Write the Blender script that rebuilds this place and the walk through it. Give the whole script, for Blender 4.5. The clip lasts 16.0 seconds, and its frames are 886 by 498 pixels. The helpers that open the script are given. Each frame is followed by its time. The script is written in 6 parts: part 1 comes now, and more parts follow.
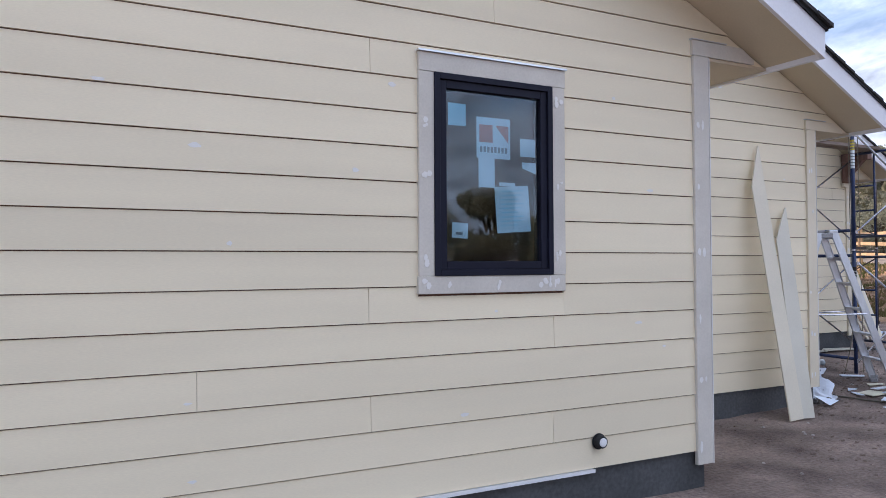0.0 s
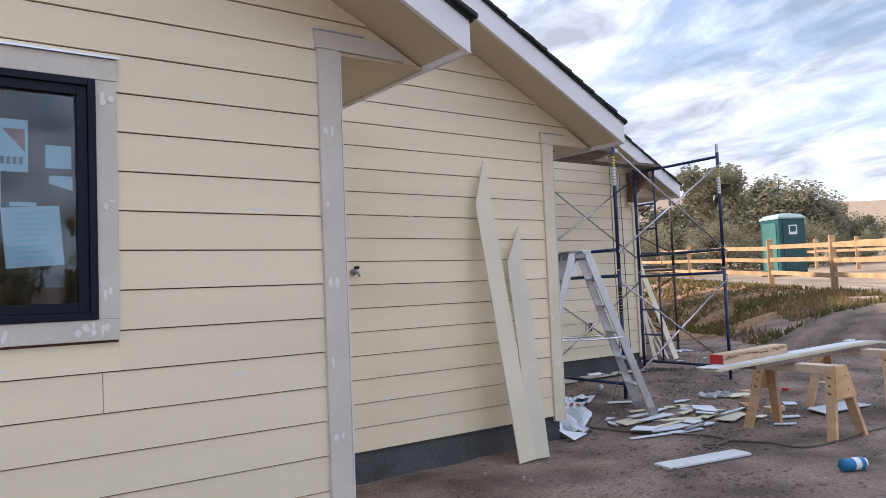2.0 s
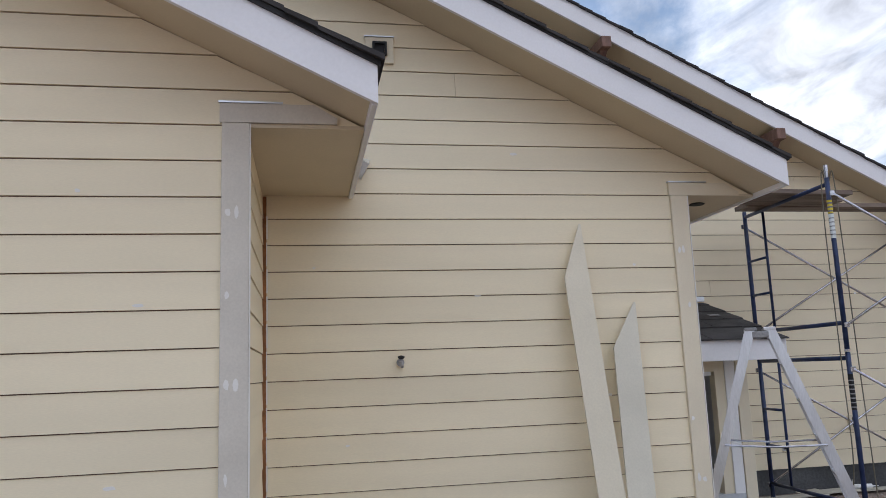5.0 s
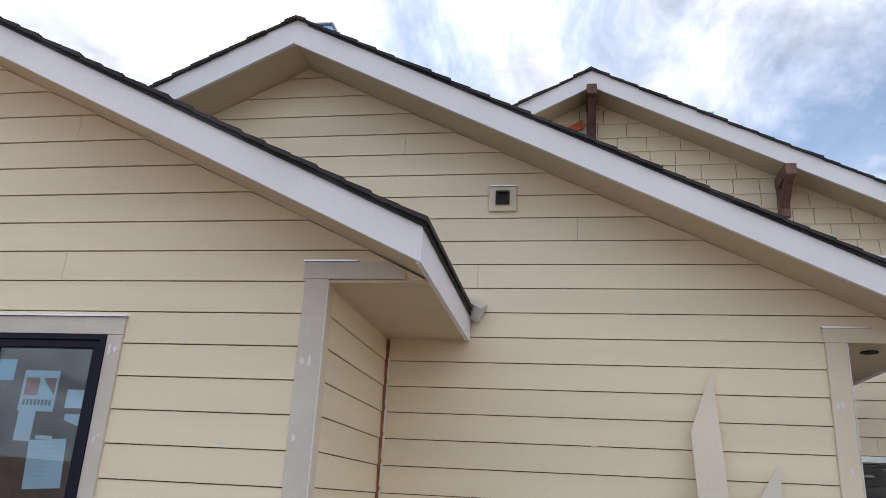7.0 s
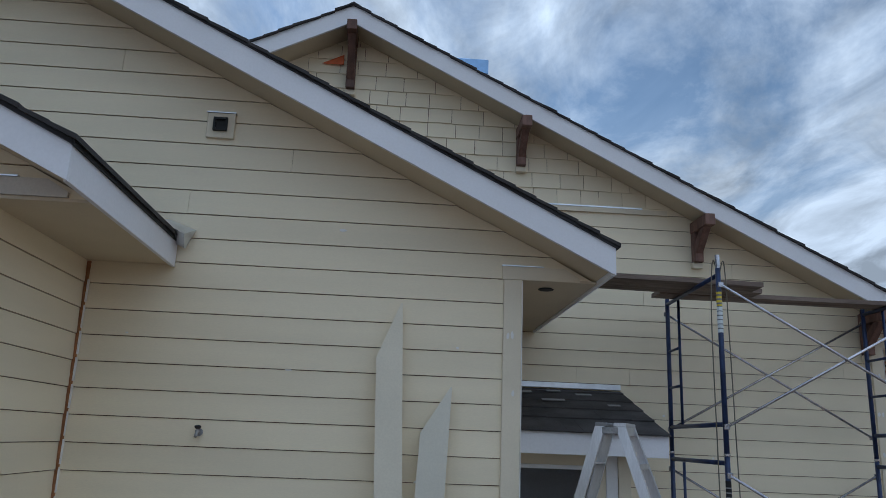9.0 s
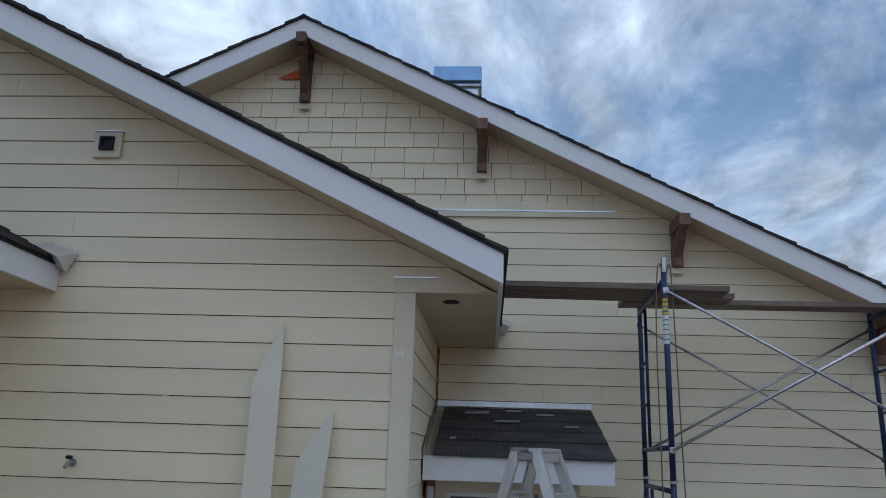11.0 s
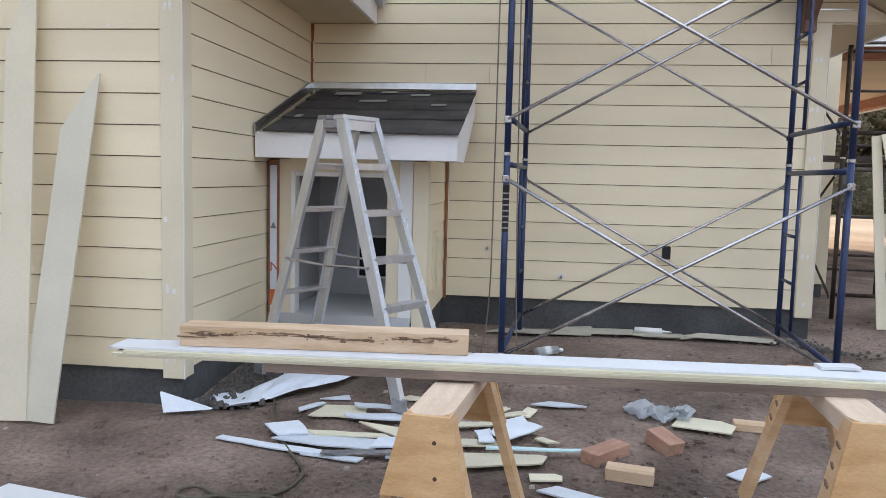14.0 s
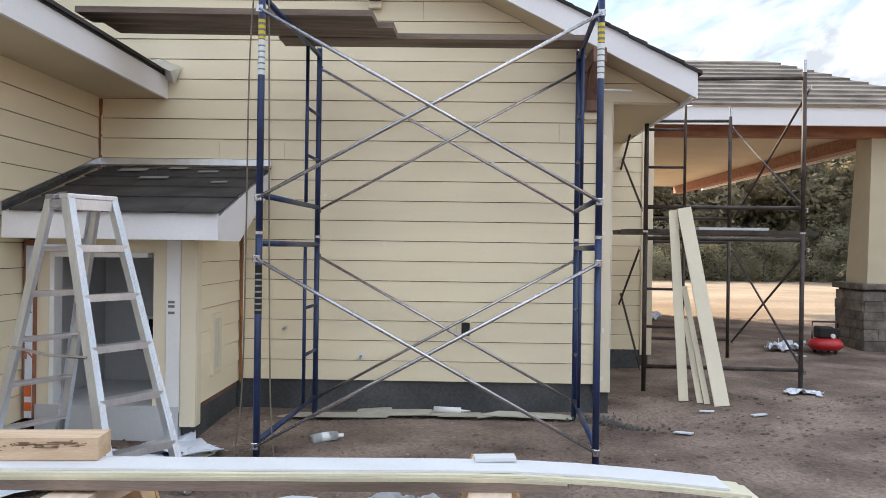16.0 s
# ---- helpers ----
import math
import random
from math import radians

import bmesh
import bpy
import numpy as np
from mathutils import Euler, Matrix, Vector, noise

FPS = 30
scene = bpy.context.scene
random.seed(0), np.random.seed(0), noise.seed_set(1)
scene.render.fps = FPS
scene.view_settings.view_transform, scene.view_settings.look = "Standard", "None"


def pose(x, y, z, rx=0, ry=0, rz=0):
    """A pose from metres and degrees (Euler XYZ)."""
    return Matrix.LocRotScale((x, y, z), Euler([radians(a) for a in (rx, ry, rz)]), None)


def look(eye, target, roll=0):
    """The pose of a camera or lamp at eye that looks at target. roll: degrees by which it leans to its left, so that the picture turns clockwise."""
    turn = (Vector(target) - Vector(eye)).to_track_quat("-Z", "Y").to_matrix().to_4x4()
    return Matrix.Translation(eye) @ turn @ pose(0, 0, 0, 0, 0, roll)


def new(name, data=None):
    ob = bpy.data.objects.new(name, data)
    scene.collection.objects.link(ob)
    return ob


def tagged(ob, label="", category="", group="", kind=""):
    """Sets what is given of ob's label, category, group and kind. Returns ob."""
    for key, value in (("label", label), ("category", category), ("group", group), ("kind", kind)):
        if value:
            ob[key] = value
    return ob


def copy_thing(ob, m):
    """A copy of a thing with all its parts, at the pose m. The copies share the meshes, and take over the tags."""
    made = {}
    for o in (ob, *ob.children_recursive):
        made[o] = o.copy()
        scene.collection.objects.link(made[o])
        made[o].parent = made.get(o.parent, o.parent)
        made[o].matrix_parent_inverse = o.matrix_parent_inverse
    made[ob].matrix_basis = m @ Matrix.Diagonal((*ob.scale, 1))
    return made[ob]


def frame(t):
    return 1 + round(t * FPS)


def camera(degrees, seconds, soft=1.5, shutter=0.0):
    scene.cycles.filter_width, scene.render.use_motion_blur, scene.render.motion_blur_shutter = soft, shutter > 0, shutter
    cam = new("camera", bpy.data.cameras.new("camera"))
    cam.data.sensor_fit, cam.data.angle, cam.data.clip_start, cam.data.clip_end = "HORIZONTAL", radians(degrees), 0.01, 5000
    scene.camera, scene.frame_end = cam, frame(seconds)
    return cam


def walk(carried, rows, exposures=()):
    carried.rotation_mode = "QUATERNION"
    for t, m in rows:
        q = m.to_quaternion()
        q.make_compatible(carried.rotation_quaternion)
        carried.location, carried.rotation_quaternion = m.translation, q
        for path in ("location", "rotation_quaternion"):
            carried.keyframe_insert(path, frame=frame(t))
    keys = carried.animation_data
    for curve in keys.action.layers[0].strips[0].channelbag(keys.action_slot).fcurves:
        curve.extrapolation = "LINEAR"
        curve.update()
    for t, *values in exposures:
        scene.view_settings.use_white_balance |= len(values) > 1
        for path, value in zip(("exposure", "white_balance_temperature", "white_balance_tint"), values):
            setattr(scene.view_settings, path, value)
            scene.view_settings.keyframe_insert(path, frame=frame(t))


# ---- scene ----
cam = camera(60.6, 16.0, soft=0.5)
EXPOSE = [(0.0, 0.82, 5500, 15), (1.0, 0.85, 5650, 15), (2.0, 0.77, 5850, 14), (3.5, 0.55, 5850, 13), (6.5, 0.83, 6200, 11), (7.0, 0.75, 6150, 12), (8.0, -0.07, 5540, 7), (8.5, -0.17, 5390, 5), (9.0, -0.05, 5290, 4), (12.0, 0.01, 5290, 5), (12.25, 0.05, 5320, 5), (12.5, 0.31, 5900, 7), (13.0, 0.98, 6050, 9), (13.5, 1.14, 6050, 9), (15.0, 1.17, 6050, 9), (16.0, 1.17, 6200, 8)]
PATH = [
    (0, (0.147, -0.112, 1.396), (1.088, 1.652, 1.439), -0.3),
    (0.5, (0.581, -0.108, 1.379), (1.671, 1.568, 1.432), -2.0),
    (1, (1.026, -0.096, 1.379), (2.173, 1.541, 1.454), -3.1),
    (1.5, (1.465, -0.105, 1.398), (2.663, 1.493, 1.498), -2.7),
    (2, (1.896, -0.191, 1.404), (3.095, 1.406, 1.513), -2.4),
    (2.5, (2.326, -0.233, 1.4), (3.459, 1.409, 1.538), -2.3),
    (3, (2.782, -0.263, 1.427), (3.825, 1.432, 1.621), -3.1),
    (3.5, (3.188, -0.28, 1.45), (4.085, 1.493, 1.678), -4.0),
    (4, (3.56, -0.253, 1.448), (4.311, 1.584, 1.693), -3.7),
    (6.3, (4.776, -0.391, 1.604), (4.613, 1.545, 2.079), 0.8),
    (6.5, (4.888, -0.409, 1.614), (4.669, 1.513, 2.122), 1.3),
    (7, (5.153, -0.408, 1.615), (4.821, 1.461, 2.246), 3.0),
    (7.5, (5.388, -0.453, 1.656), (4.925, 1.36, 2.364), 3.8),
    (8, (5.584, -0.537, 1.665), (5.103, 1.272, 2.369), 2.7),
    (8.5, (5.747, -0.568, 1.63), (5.548, 1.325, 2.241), 1.9),
    (9, (5.998, -0.517, 1.581), (6.117, 1.419, 2.068), 2.3),
    (9.2, (6.13, -0.484, 1.583), (6.307, 1.456, 2.038), 2.4),
    (11.5, (7.719, -0.039, 1.692), (7.549, 1.881, 2.228), 1.8),
    (12, (8.018, 0.063, 1.66), (7.922, 2.017, 2.073), 2.2),
    (12.5, (8.266, 0.324, 1.493), (8.319, 2.316, 1.663), 1.8),
    (13, (8.422, 0.436, 1.394), (8.527, 2.431, 1.312), 1.0),
    (13.5, (8.657, 0.507, 1.368), (8.588, 2.496, 1.17), 1.4),
    (14, (8.876, 0.638, 1.398), (8.639, 2.614, 1.207), 1.4),
    (14.5, (8.973, 0.763, 1.394), (8.782, 2.749, 1.247), 1.9),
    (15, (9.313, 0.733, 1.402), (9.243, 2.728, 1.275), 1.8),
    (15.5, (9.646, 0.761, 1.434), (9.707, 2.757, 1.321), 0.7),
    (16, (9.901, 0.881, 1.471), (9.867, 2.88, 1.469), 0.8),
]
walk(cam, [(t, look(eye, target, roll)) for t, eye, target, roll in PATH], EXPOSE)

# ---- light ----
SUN_AZ, SUN_EL = -48.0, 24.0        # degrees from +y towards +x, and above the horizon
world = bpy.data.worlds.new("sky")
scene.world = world
world.use_nodes = True
wn, wl = world.node_tree.nodes, world.node_tree.links
wn.clear()


def wnode(kind, **values):
    n = wn.new(kind)
    for k, v in values.items():
        n.inputs[k].default_value = v
    return n


w_out = wn.new("ShaderNodeOutputWorld")
w_bg = wnode("ShaderNodeBackground", Strength=1.0)
w_sky = wn.new("ShaderNodeTexSky")
w_sky.sky_type = "NISHITA"
w_sky.sun_disc = False
w_sky.dust_density = 0.4
w_sky.sun_elevation = radians(SUN_EL)
w_sky.sun_rotation = radians(SUN_AZ)
w_scale = wn.new("ShaderNodeVectorMath")
w_scale.operation = "SCALE"
w_scale.inputs["Scale"].default_value = 0.10
wl.new(w_sky.outputs["Color"], w_scale.inputs[0])
w_co = wn.new("ShaderNodeTexCoord")
w_sep = wn.new("ShaderNodeSeparateXYZ")
wl.new(w_co.outputs["Generated"], w_sep.inputs[0])
w_abs = wn.new("ShaderNodeMath")
w_abs.operation = "ABSOLUTE"
wl.new(w_sep.outputs["Z"], w_abs.inputs[0])
w_add = wn.new("ShaderNodeMath")
w_add.inputs[1].default_value = 0.22
wl.new(w_abs.outputs[0], w_add.inputs[0])
w_div = wn.new("ShaderNodeVectorMath")
w_div.operation = "DIVIDE"
wl.new(w_co.outputs["Generated"], w_div.inputs[0])
wl.new(w_add.outputs[0], w_div.inputs[1])
w_map = wn.new("ShaderNodeMapping")
w_map.inputs["Rotation"].default_value = (0, 0, radians(25))
w_map.inputs["Scale"].default_value = (1.7, 1.0, 0.3)
wl.new(w_div.outputs[0], w_map.inputs["Vector"])
w_n = wnode("ShaderNodeTexNoise", Scale=1.35, Detail=11.0, Roughness=0.62, Distortion=0.45)
wl.new(w_map.outputs[0], w_n.inputs["Vector"])
w_ramp = wn.new("ShaderNodeValToRGB")
w_ramp.color_ramp.elements[0].position = 0.40
w_ramp.color_ramp.elements[0].color = (0.0, 0.0, 0.0, 1)
w_ramp.color_ramp.elements[1].position = 0.63
w_ramp.color_ramp.elements[1].color = (1, 1, 1, 1)
wl.new(w_n.outputs["Fac"], w_ramp.inputs[0])
# towards the horizon the cloud closes
w_low = wn.new("ShaderNodeMapRange")
w_low.inputs["From Min"].default_value, w_low.inputs["From Max"].default_value = 0.42, 0.03
w_low.inputs["To Min"].default_value, w_low.inputs["To Max"].default_value = 0.14, 0.85
wl.new(w_abs.outputs[0], w_low.inputs["Value"])
w_max = wn.new("ShaderNodeMath")
w_max.operation = "ADD"
w_max.use_clamp = True
wl.new(w_ramp.outputs["Color"], w_max.inputs[0])
wl.new(w_low.outputs[0], w_max.inputs[1])
w_mix = wn.new("ShaderNodeMix")
w_mix.data_type = "RGBA"
wl.new(w_max.outputs[0], w_mix.inputs["Factor"])
w_cap = wn.new("ShaderNodeVectorMath")
w_cap.operation = "MINIMUM"
w_cap.inputs[1].default_value = (0.55, 0.61, 0.69)
wl.new(w_scale.outputs[0], w_cap.inputs[0])
wl.new(w_cap.outputs[0], w_mix.inputs["A"])
# the cloud is brighter overhead than at the horizon, with grey undersides
w_up = wn.new("ShaderNodeMapRange")
w_up.inputs["From Min"].default_value = 0.45
w_up.inputs["To Min"].default_value, w_up.inputs["To Max"].default_value = 0.70, 1.75
wl.new(w_abs.outputs[0], w_up.inputs["Value"])
w_n2 = wnode("ShaderNodeTexNoise", Scale=3.2, Detail=10.0, Roughness=0.58, Distortion=0.5)
wl.new(w_map.outputs[0], w_n2.inputs["Vector"])
w_und = wn.new("ShaderNodeMapRange")
w_und.inputs["From Min"].default_value, w_und.inputs["From Max"].default_value = 0.35, 0.65
w_und.inputs["To Min"].default_value, w_und.inputs["To Max"].default_value = 0.52, 1.18
wl.new(w_n2.outputs["Fac"], w_und.inputs["Value"])
w_b = wn.new("ShaderNodeMath")
w_b.operation = "MULTIPLY"
wl.new(w_up.outputs[0], w_b.inputs[0])
wl.new(w_und.outputs[0], w_b.inputs[1])
w_col = wn.new("ShaderNodeVectorMath")
w_col.operation = "SCALE"
w_col.inputs[0].default_value = (0.97, 0.99, 1.04)
wl.new(w_b.outputs[0], w_col.inputs["Scale"])
wl.new(w_col.outputs[0], w_mix.inputs["B"])
wl.new(w_mix.outputs["Result"], w_bg.inputs["Color"])
wl.new(w_bg.outputs[0], w_out.inputs[0])

sun_data = bpy.data.lights.new("sun", "SUN")
sun_data.energy, sun_data.angle, sun_data.color = 4.6, radians(2.0), (1.0, 0.80, 0.58)
sun = new("sun", sun_data)
sun.matrix_world = look((math.sin(radians(SUN_AZ)) * math.cos(radians(SUN_EL)) * 60,
                         math.cos(radians(SUN_AZ)) * math.cos(radians(SUN_EL)) * 60, math.sin(radians(SUN_EL)) * 60), (0, 0, 0))


# ---- materials ----
def mat(name, col, rough=0.6, metal=0.0, var=0.12, scale=3.0, fine=60.0, bump=0.15, col2=None, stretch=(1, 1, 1), rand=0.0,
        ramp=(0.35, 0.65), depth=0.004, spec=0.5):
    """A surface with coarse stains, fine grain, relief and, by rand, a tone of its own for each piece."""
    m = bpy.data.materials.new(name)
    m.use_nodes = True
    n, l = m.node_tree.nodes, m.node_tree.links
    b = n["Principled BSDF"]
    b.inputs["Roughness"].default_value, b.inputs["Metallic"].default_value = rough, metal
    b.inputs["Specular IOR Level"].default_value = spec
    co = n.new("ShaderNodeTexCoord")
    mp = n.new("ShaderNodeMapping")
    mp.inputs["Scale"].default_value = stretch
    l.new(co.outputs["Object"], mp.inputs["Vector"])
    big, small = n.new("ShaderNodeTexNoise"), n.new("ShaderNodeTexNoise")
    for t, s, d in ((big, scale, 5.0), (small, fine, 3.0)):
        t.inputs["Scale"].default_value, t.inputs["Detail"].default_value = s, d
        l.new(mp.outputs[0], t.inputs["Vector"])
    r = n.new("ShaderNodeValToRGB")
    c2 = col2 or tuple(min(1.0, c * (1 + var)) for c in col)
    c1 = col if col2 else tuple(c * (1 - var) for c in col)
    r.color_ramp.elements[0].position, r.color_ramp.elements[1].position = ramp
    r.color_ramp.elements[0].color, r.color_ramp.elements[1].color = (*c1, 1), (*c2, 1)
    l.new(big.outputs["Fac"], r.inputs[0])
    hsv = n.new("ShaderNodeHueSaturation")
    l.new(r.outputs["Color"], hsv.inputs["Color"])
    rng = n.new("ShaderNodeMapRange")
    rng.inputs["To Min"].default_value, rng.inputs["To Max"].default_value = 1 - var * 0.7, 1 + var * 0.7
    rng.inputs["From Min"].default_value, rng.inputs["From Max"].default_value = 0.3, 0.7
    l.new(small.outputs["Fac"], rng.inputs["Value"])
    last = rng.outputs[0]
    if rand:
        info = n.new("ShaderNodeObjectInfo")
        rr = n.new("ShaderNodeMapRange")
        rr.inputs["To Min"].default_value, rr.inputs["To Max"].default_value = 1 - rand, 1 + rand
        l.new(info.outputs["Random"], rr.inputs["Value"])
        mu = n.new("ShaderNodeMath")
        mu.operation = "MULTIPLY"
        l.new(last, mu.inputs[0])
        l.new(rr.outputs[0], mu.inputs[1])
        last = mu.outputs[0]
    l.new(last, hsv.inputs["Value"])
    l.new(hsv.outputs["Color"], b.inputs["Base Color"])
    if bump:
        bp = n.new("ShaderNodeBump")
        bp.inputs["Strength"].default_value, bp.inputs["Distance"].default_value = bump, depth
        l.new(small.outputs["Fac"], bp.inputs["Height"])
        l.new(bp.outputs[0], b.inputs["Normal"])
    return m


M = {}
M["siding"] = mat("siding_paint", (0.83, 0.735, 0.535), 0.55, var=0.045, scale=1.3, fine=140, bump=0.12, rand=0.03, stretch=(0.35, 0.35, 3), depth=0.002)
M["trim"] = mat("trim_paint", (0.75, 0.672, 0.51), 0.6, var=0.04, scale=2, fine=120, bump=0.1, depth=0.002)
M["casing"] = mat("casing_primer", (0.64, 0.60, 0.525), 0.65, var=0.06, scale=3, fine=90, bump=0.12, depth=0.002)
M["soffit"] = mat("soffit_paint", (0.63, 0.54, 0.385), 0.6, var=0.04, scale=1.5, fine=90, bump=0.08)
M["fascia"] = mat("white_primer", (0.82, 0.82, 0.85), 0.5, var=0.03, scale=1.2, fine=60, bump=0.05)
M["white"] = mat("white_paint", (0.8, 0.8, 0.8), 0.45, var=0.03, bump=0.03)
M["filler"] = mat("filler", (0.8, 0.78, 0.74), 0.8, var=0.05, fine=200)
M["sheath"] = mat("red_sheathing", (0.16, 0.085, 0.06), 0.8, var=0.3, scale=4, fine=70, bump=0.3)
M["rust"] = mat("orange_brown_board", (0.34, 0.15, 0.06), 0.8, var=0.3, scale=5, fine=60, bump=0.2)
M["shingle"] = mat("asphalt_shingle", (0.05, 0.046, 0.046), 0.9, var=0.35, scale=3, fine=350, bump=0.6, rand=0.18, depth=0.003)
M["shingle_far"] = mat("brown_shingle", (0.20, 0.175, 0.15), 0.9, var=0.3, scale=2, fine=200, bump=0.5, rand=0.2)
M["concrete"] = mat("foundation_coat", (0.075, 0.077, 0.08), 0.85, var=0.3, scale=2.2, fine=40, bump=0.35)
M["soil"] = mat("soil", (0.10, 0.071, 0.056), 0.95, col2=(0.29, 0.222, 0.182), scale=1.6, fine=34, var=0.36, bump=1.0, depth=0.03, ramp=(0.34, 0.68))
M["sand"] = mat("dry_field", (0.27, 0.20, 0.14), 0.95, col2=(0.40, 0.31, 0.22), scale=0.4, fine=12, var=0.2, bump=0.6, depth=0.02)
M["bank"] = mat("bank_earth", (0.14, 0.083, 0.043), 0.95, col2=(0.35, 0.215, 0.115), scale=0.9, fine=9, var=0.35, bump=1.0, depth=0.08)
# sheet metal with the blue sky's reflection put into its base colour
M["flash_sky"] = mat("sky_tinted_sheet_metal", (0.33, 0.52, 0.82), 0.3, metal=0.5, var=0.08, scale=4, fine=20, bump=0.03)
M["steel_blue"] = mat("blue_paint", (0.018, 0.033, 0.095), 0.4, metal=0.1, var=0.3, scale=8, fine=120, bump=0.1)
M["steel_dark"] = mat("dark_steel", (0.06, 0.045, 0.04), 0.55, metal=0.3, var=0.35, scale=8, fine=90, bump=0.15)
M["galv"] = mat("galvanised", (0.50, 0.50, 0.53), 0.24, metal=0.9, var=0.12, scale=10, fine=90, bump=0.05)
M["alu"] = mat("aluminium", (0.66, 0.67, 0.70), 0.34, metal=0.8, var=0.07, scale=5, fine=40, bump=0.04, stretch=(3, 3, 0.6))
M["alu_dark"] = mat("aluminium_plate", (0.33, 0.33, 0.34), 0.5, metal=0.6, var=0.2, scale=9, fine=60)
M["flash"] = mat("sheet_metal", (0.72, 0.75, 0.8), 0.28, metal=0.9, var=0.08, scale=4, fine=20, bump=0.03)
M["pine"] = mat("pine", (0.54, 0.33, 0.165), 0.6, col2=(0.66, 0.45, 0.26), scale=2.5, fine=30, var=0.1, stretch=(1, 1, 6), bump=0.15)
M["pine_t"] = mat("pine_top", (0.60, 0.46, 0.34), 0.65, col2=(0.74, 0.60, 0.46), scale=2.0, fine=26, var=0.12, stretch=(8, 1, 8), bump=0.2)
M["pine_x"] = mat("pine_beam", (0.50, 0.35, 0.215), 0.65, col2=(0.69, 0.52, 0.37), scale=2.0, fine=26, var=0.12, stretch=(1, 8, 8), bump=0.2)
M["ply"] = mat("plywood", (0.52, 0.31, 0.135), 0.55, col2=(0.67, 0.44, 0.225), scale=4.5, fine=55, var=0.12, stretch=(1.2, 1.2, 4.5), bump=0.1)
M["grey_wood"] = mat("weathered_plank", (0.13, 0.095, 0.075), 0.8, col2=(0.24, 0.185, 0.15), scale=2.0, fine=30, var=0.2, stretch=(0.6, 7, 7), bump=0.35)
M["red_wood"] = mat("redwood", (0.25, 0.10, 0.06), 0.7, col2=(0.36, 0.17, 0.10), scale=3, fine=40, var=0.15, stretch=(1, 5, 5), bump=0.2)
M["pink_wood"] = mat("pinkish_timber", (0.34, 0.19, 0.13), 0.7, col2=(0.48, 0.30, 0.22), scale=4, fine=40, var=0.15, stretch=(1, 5, 5), bump=0.2)
M["bracket"] = mat("stained_timber", (0.10, 0.048, 0.032), 0.6, var=0.3, scale=4, fine=40, stretch=(5, 5, 1), bump=0.2)
M["bracket_pale"] = mat("dusty_stained_timber", (0.17, 0.095, 0.072), 0.7, var=0.25, scale=4, fine=40, stretch=(5, 5, 1), bump=0.2)
M["fence"] = mat("fence_wood", (0.38, 0.25, 0.135), 0.7, var=0.2, scale=3, fine=30, bump=0.2, rand=0.1)
M["red"] = mat("red_paint", (0.42, 0.02, 0.025), 0.4, var=0.12, bump=0.05)
M["black"] = mat("black_frame", (0.010, 0.011, 0.024), 0.5, var=0.15, fine=150, bump=0.05, spec=0.2)
M["rubber"] = mat("black_rubber", (0.012, 0.012, 0.013), 0.7, var=0.2)
M["yellow"] = mat("yellow_sticker", (0.7, 0.55, 0.04), 0.5, var=0.06, bump=0)
M["paper"] = mat("paper", (0.74, 0.78, 0.78), 0.7, var=0.05, bump=0.05)
M["paper_blue"] = mat("pale_blue_sticker", (0.55, 0.74, 0.78), 0.6, var=0.04, bump=0)
M["ink"] = mat("grey_ink", (0.18, 0.19, 0.2), 0.7, var=0.1, bump=0)
M["ink_pale"] = mat("pale_grey_strip", (0.28, 0.27, 0.27), 0.8, var=0.2, bump=0.1)
M["ink_red"] = mat("red_ink", (0.45, 0.12, 0.09), 0.7, var=0.1, bump=0)
M["orange"] = mat("orange_print", (0.62, 0.13, 0.03), 0.6, var=0.1, bump=0)
M["drywall"] = mat("drywall", (0.50, 0.51, 0.53), 0.8, var=0.06, scale=2, fine=80, bump=0.05)
M["offcut"] = mat("primed_offcut", (0.68, 0.64, 0.49), 0.65, var=0.06, scale=5, fine=80, rand=0.14, bump=0.1)
M["offcut_w"] = mat("white_offcut", (0.64, 0.69, 0.76), 0.6, var=0.06, scale=5, fine=80, rand=0.1, bump=0.1)
M["board_w"] = mat("primed_board", (0.66, 0.675, 0.70), 0.5, var=0.04, scale=3, fine=60, bump=0.05)
M["board_e"] = mat("cement_board", (0.66, 0.62, 0.47), 0.65, var=0.05, scale=4, fine=60, bump=0.1)
M["plank_grey"] = mat("grey_primed_plank", (0.64, 0.605, 0.50), 0.6, var=0.05, scale=2, fine=80, bump=0.08)
M["plank_beige"] = mat("beige_plank", (0.72, 0.66, 0.52), 0.6, var=0.05, scale=2, fine=80, bump=0.08)
M["stone"] = mat("ledge_stone", (0.16, 0.14, 0.12), 0.85, var=0.35, scale=6, fine=50, rand=0.35, bump=0.6, depth=0.01)
M["column"] = mat("column_stucco", (0.52, 0.46, 0.33), 0.75, var=0.05, fine=100, bump=0.2)
M["teal"] = mat("teal_plastic", (0.012, 0.07, 0.085), 0.4, var=0.1, bump=0.05)
# the cabin's teal, lightened to stand for sun on one side
M["teal_sunlit"] = mat("sunlit_teal_plastic", (0.05, 0.15, 0.14), 0.4, var=0.1, bump=0.05)
M["teal_roof"] = mat("pale_plastic", (0.32, 0.44, 0.42), 0.4, var=0.06, bump=0.05)
M["blue_tin"] = mat("blue_tin", (0.02, 0.2, 0.45), 0.35, var=0.1, bump=0.03)
M["cord"] = mat("cord_rubber", (0.095, 0.085, 0.06), 0.6, var=0.2)
M["rope"] = mat("rope", (0.16, 0.14, 0.10), 0.8, var=0.2, fine=200)
M["wrap"] = mat("house_wrap", (0.68, 0.73, 0.82), 0.5, var=0.04, scale=6, fine=30, bump=0.2)
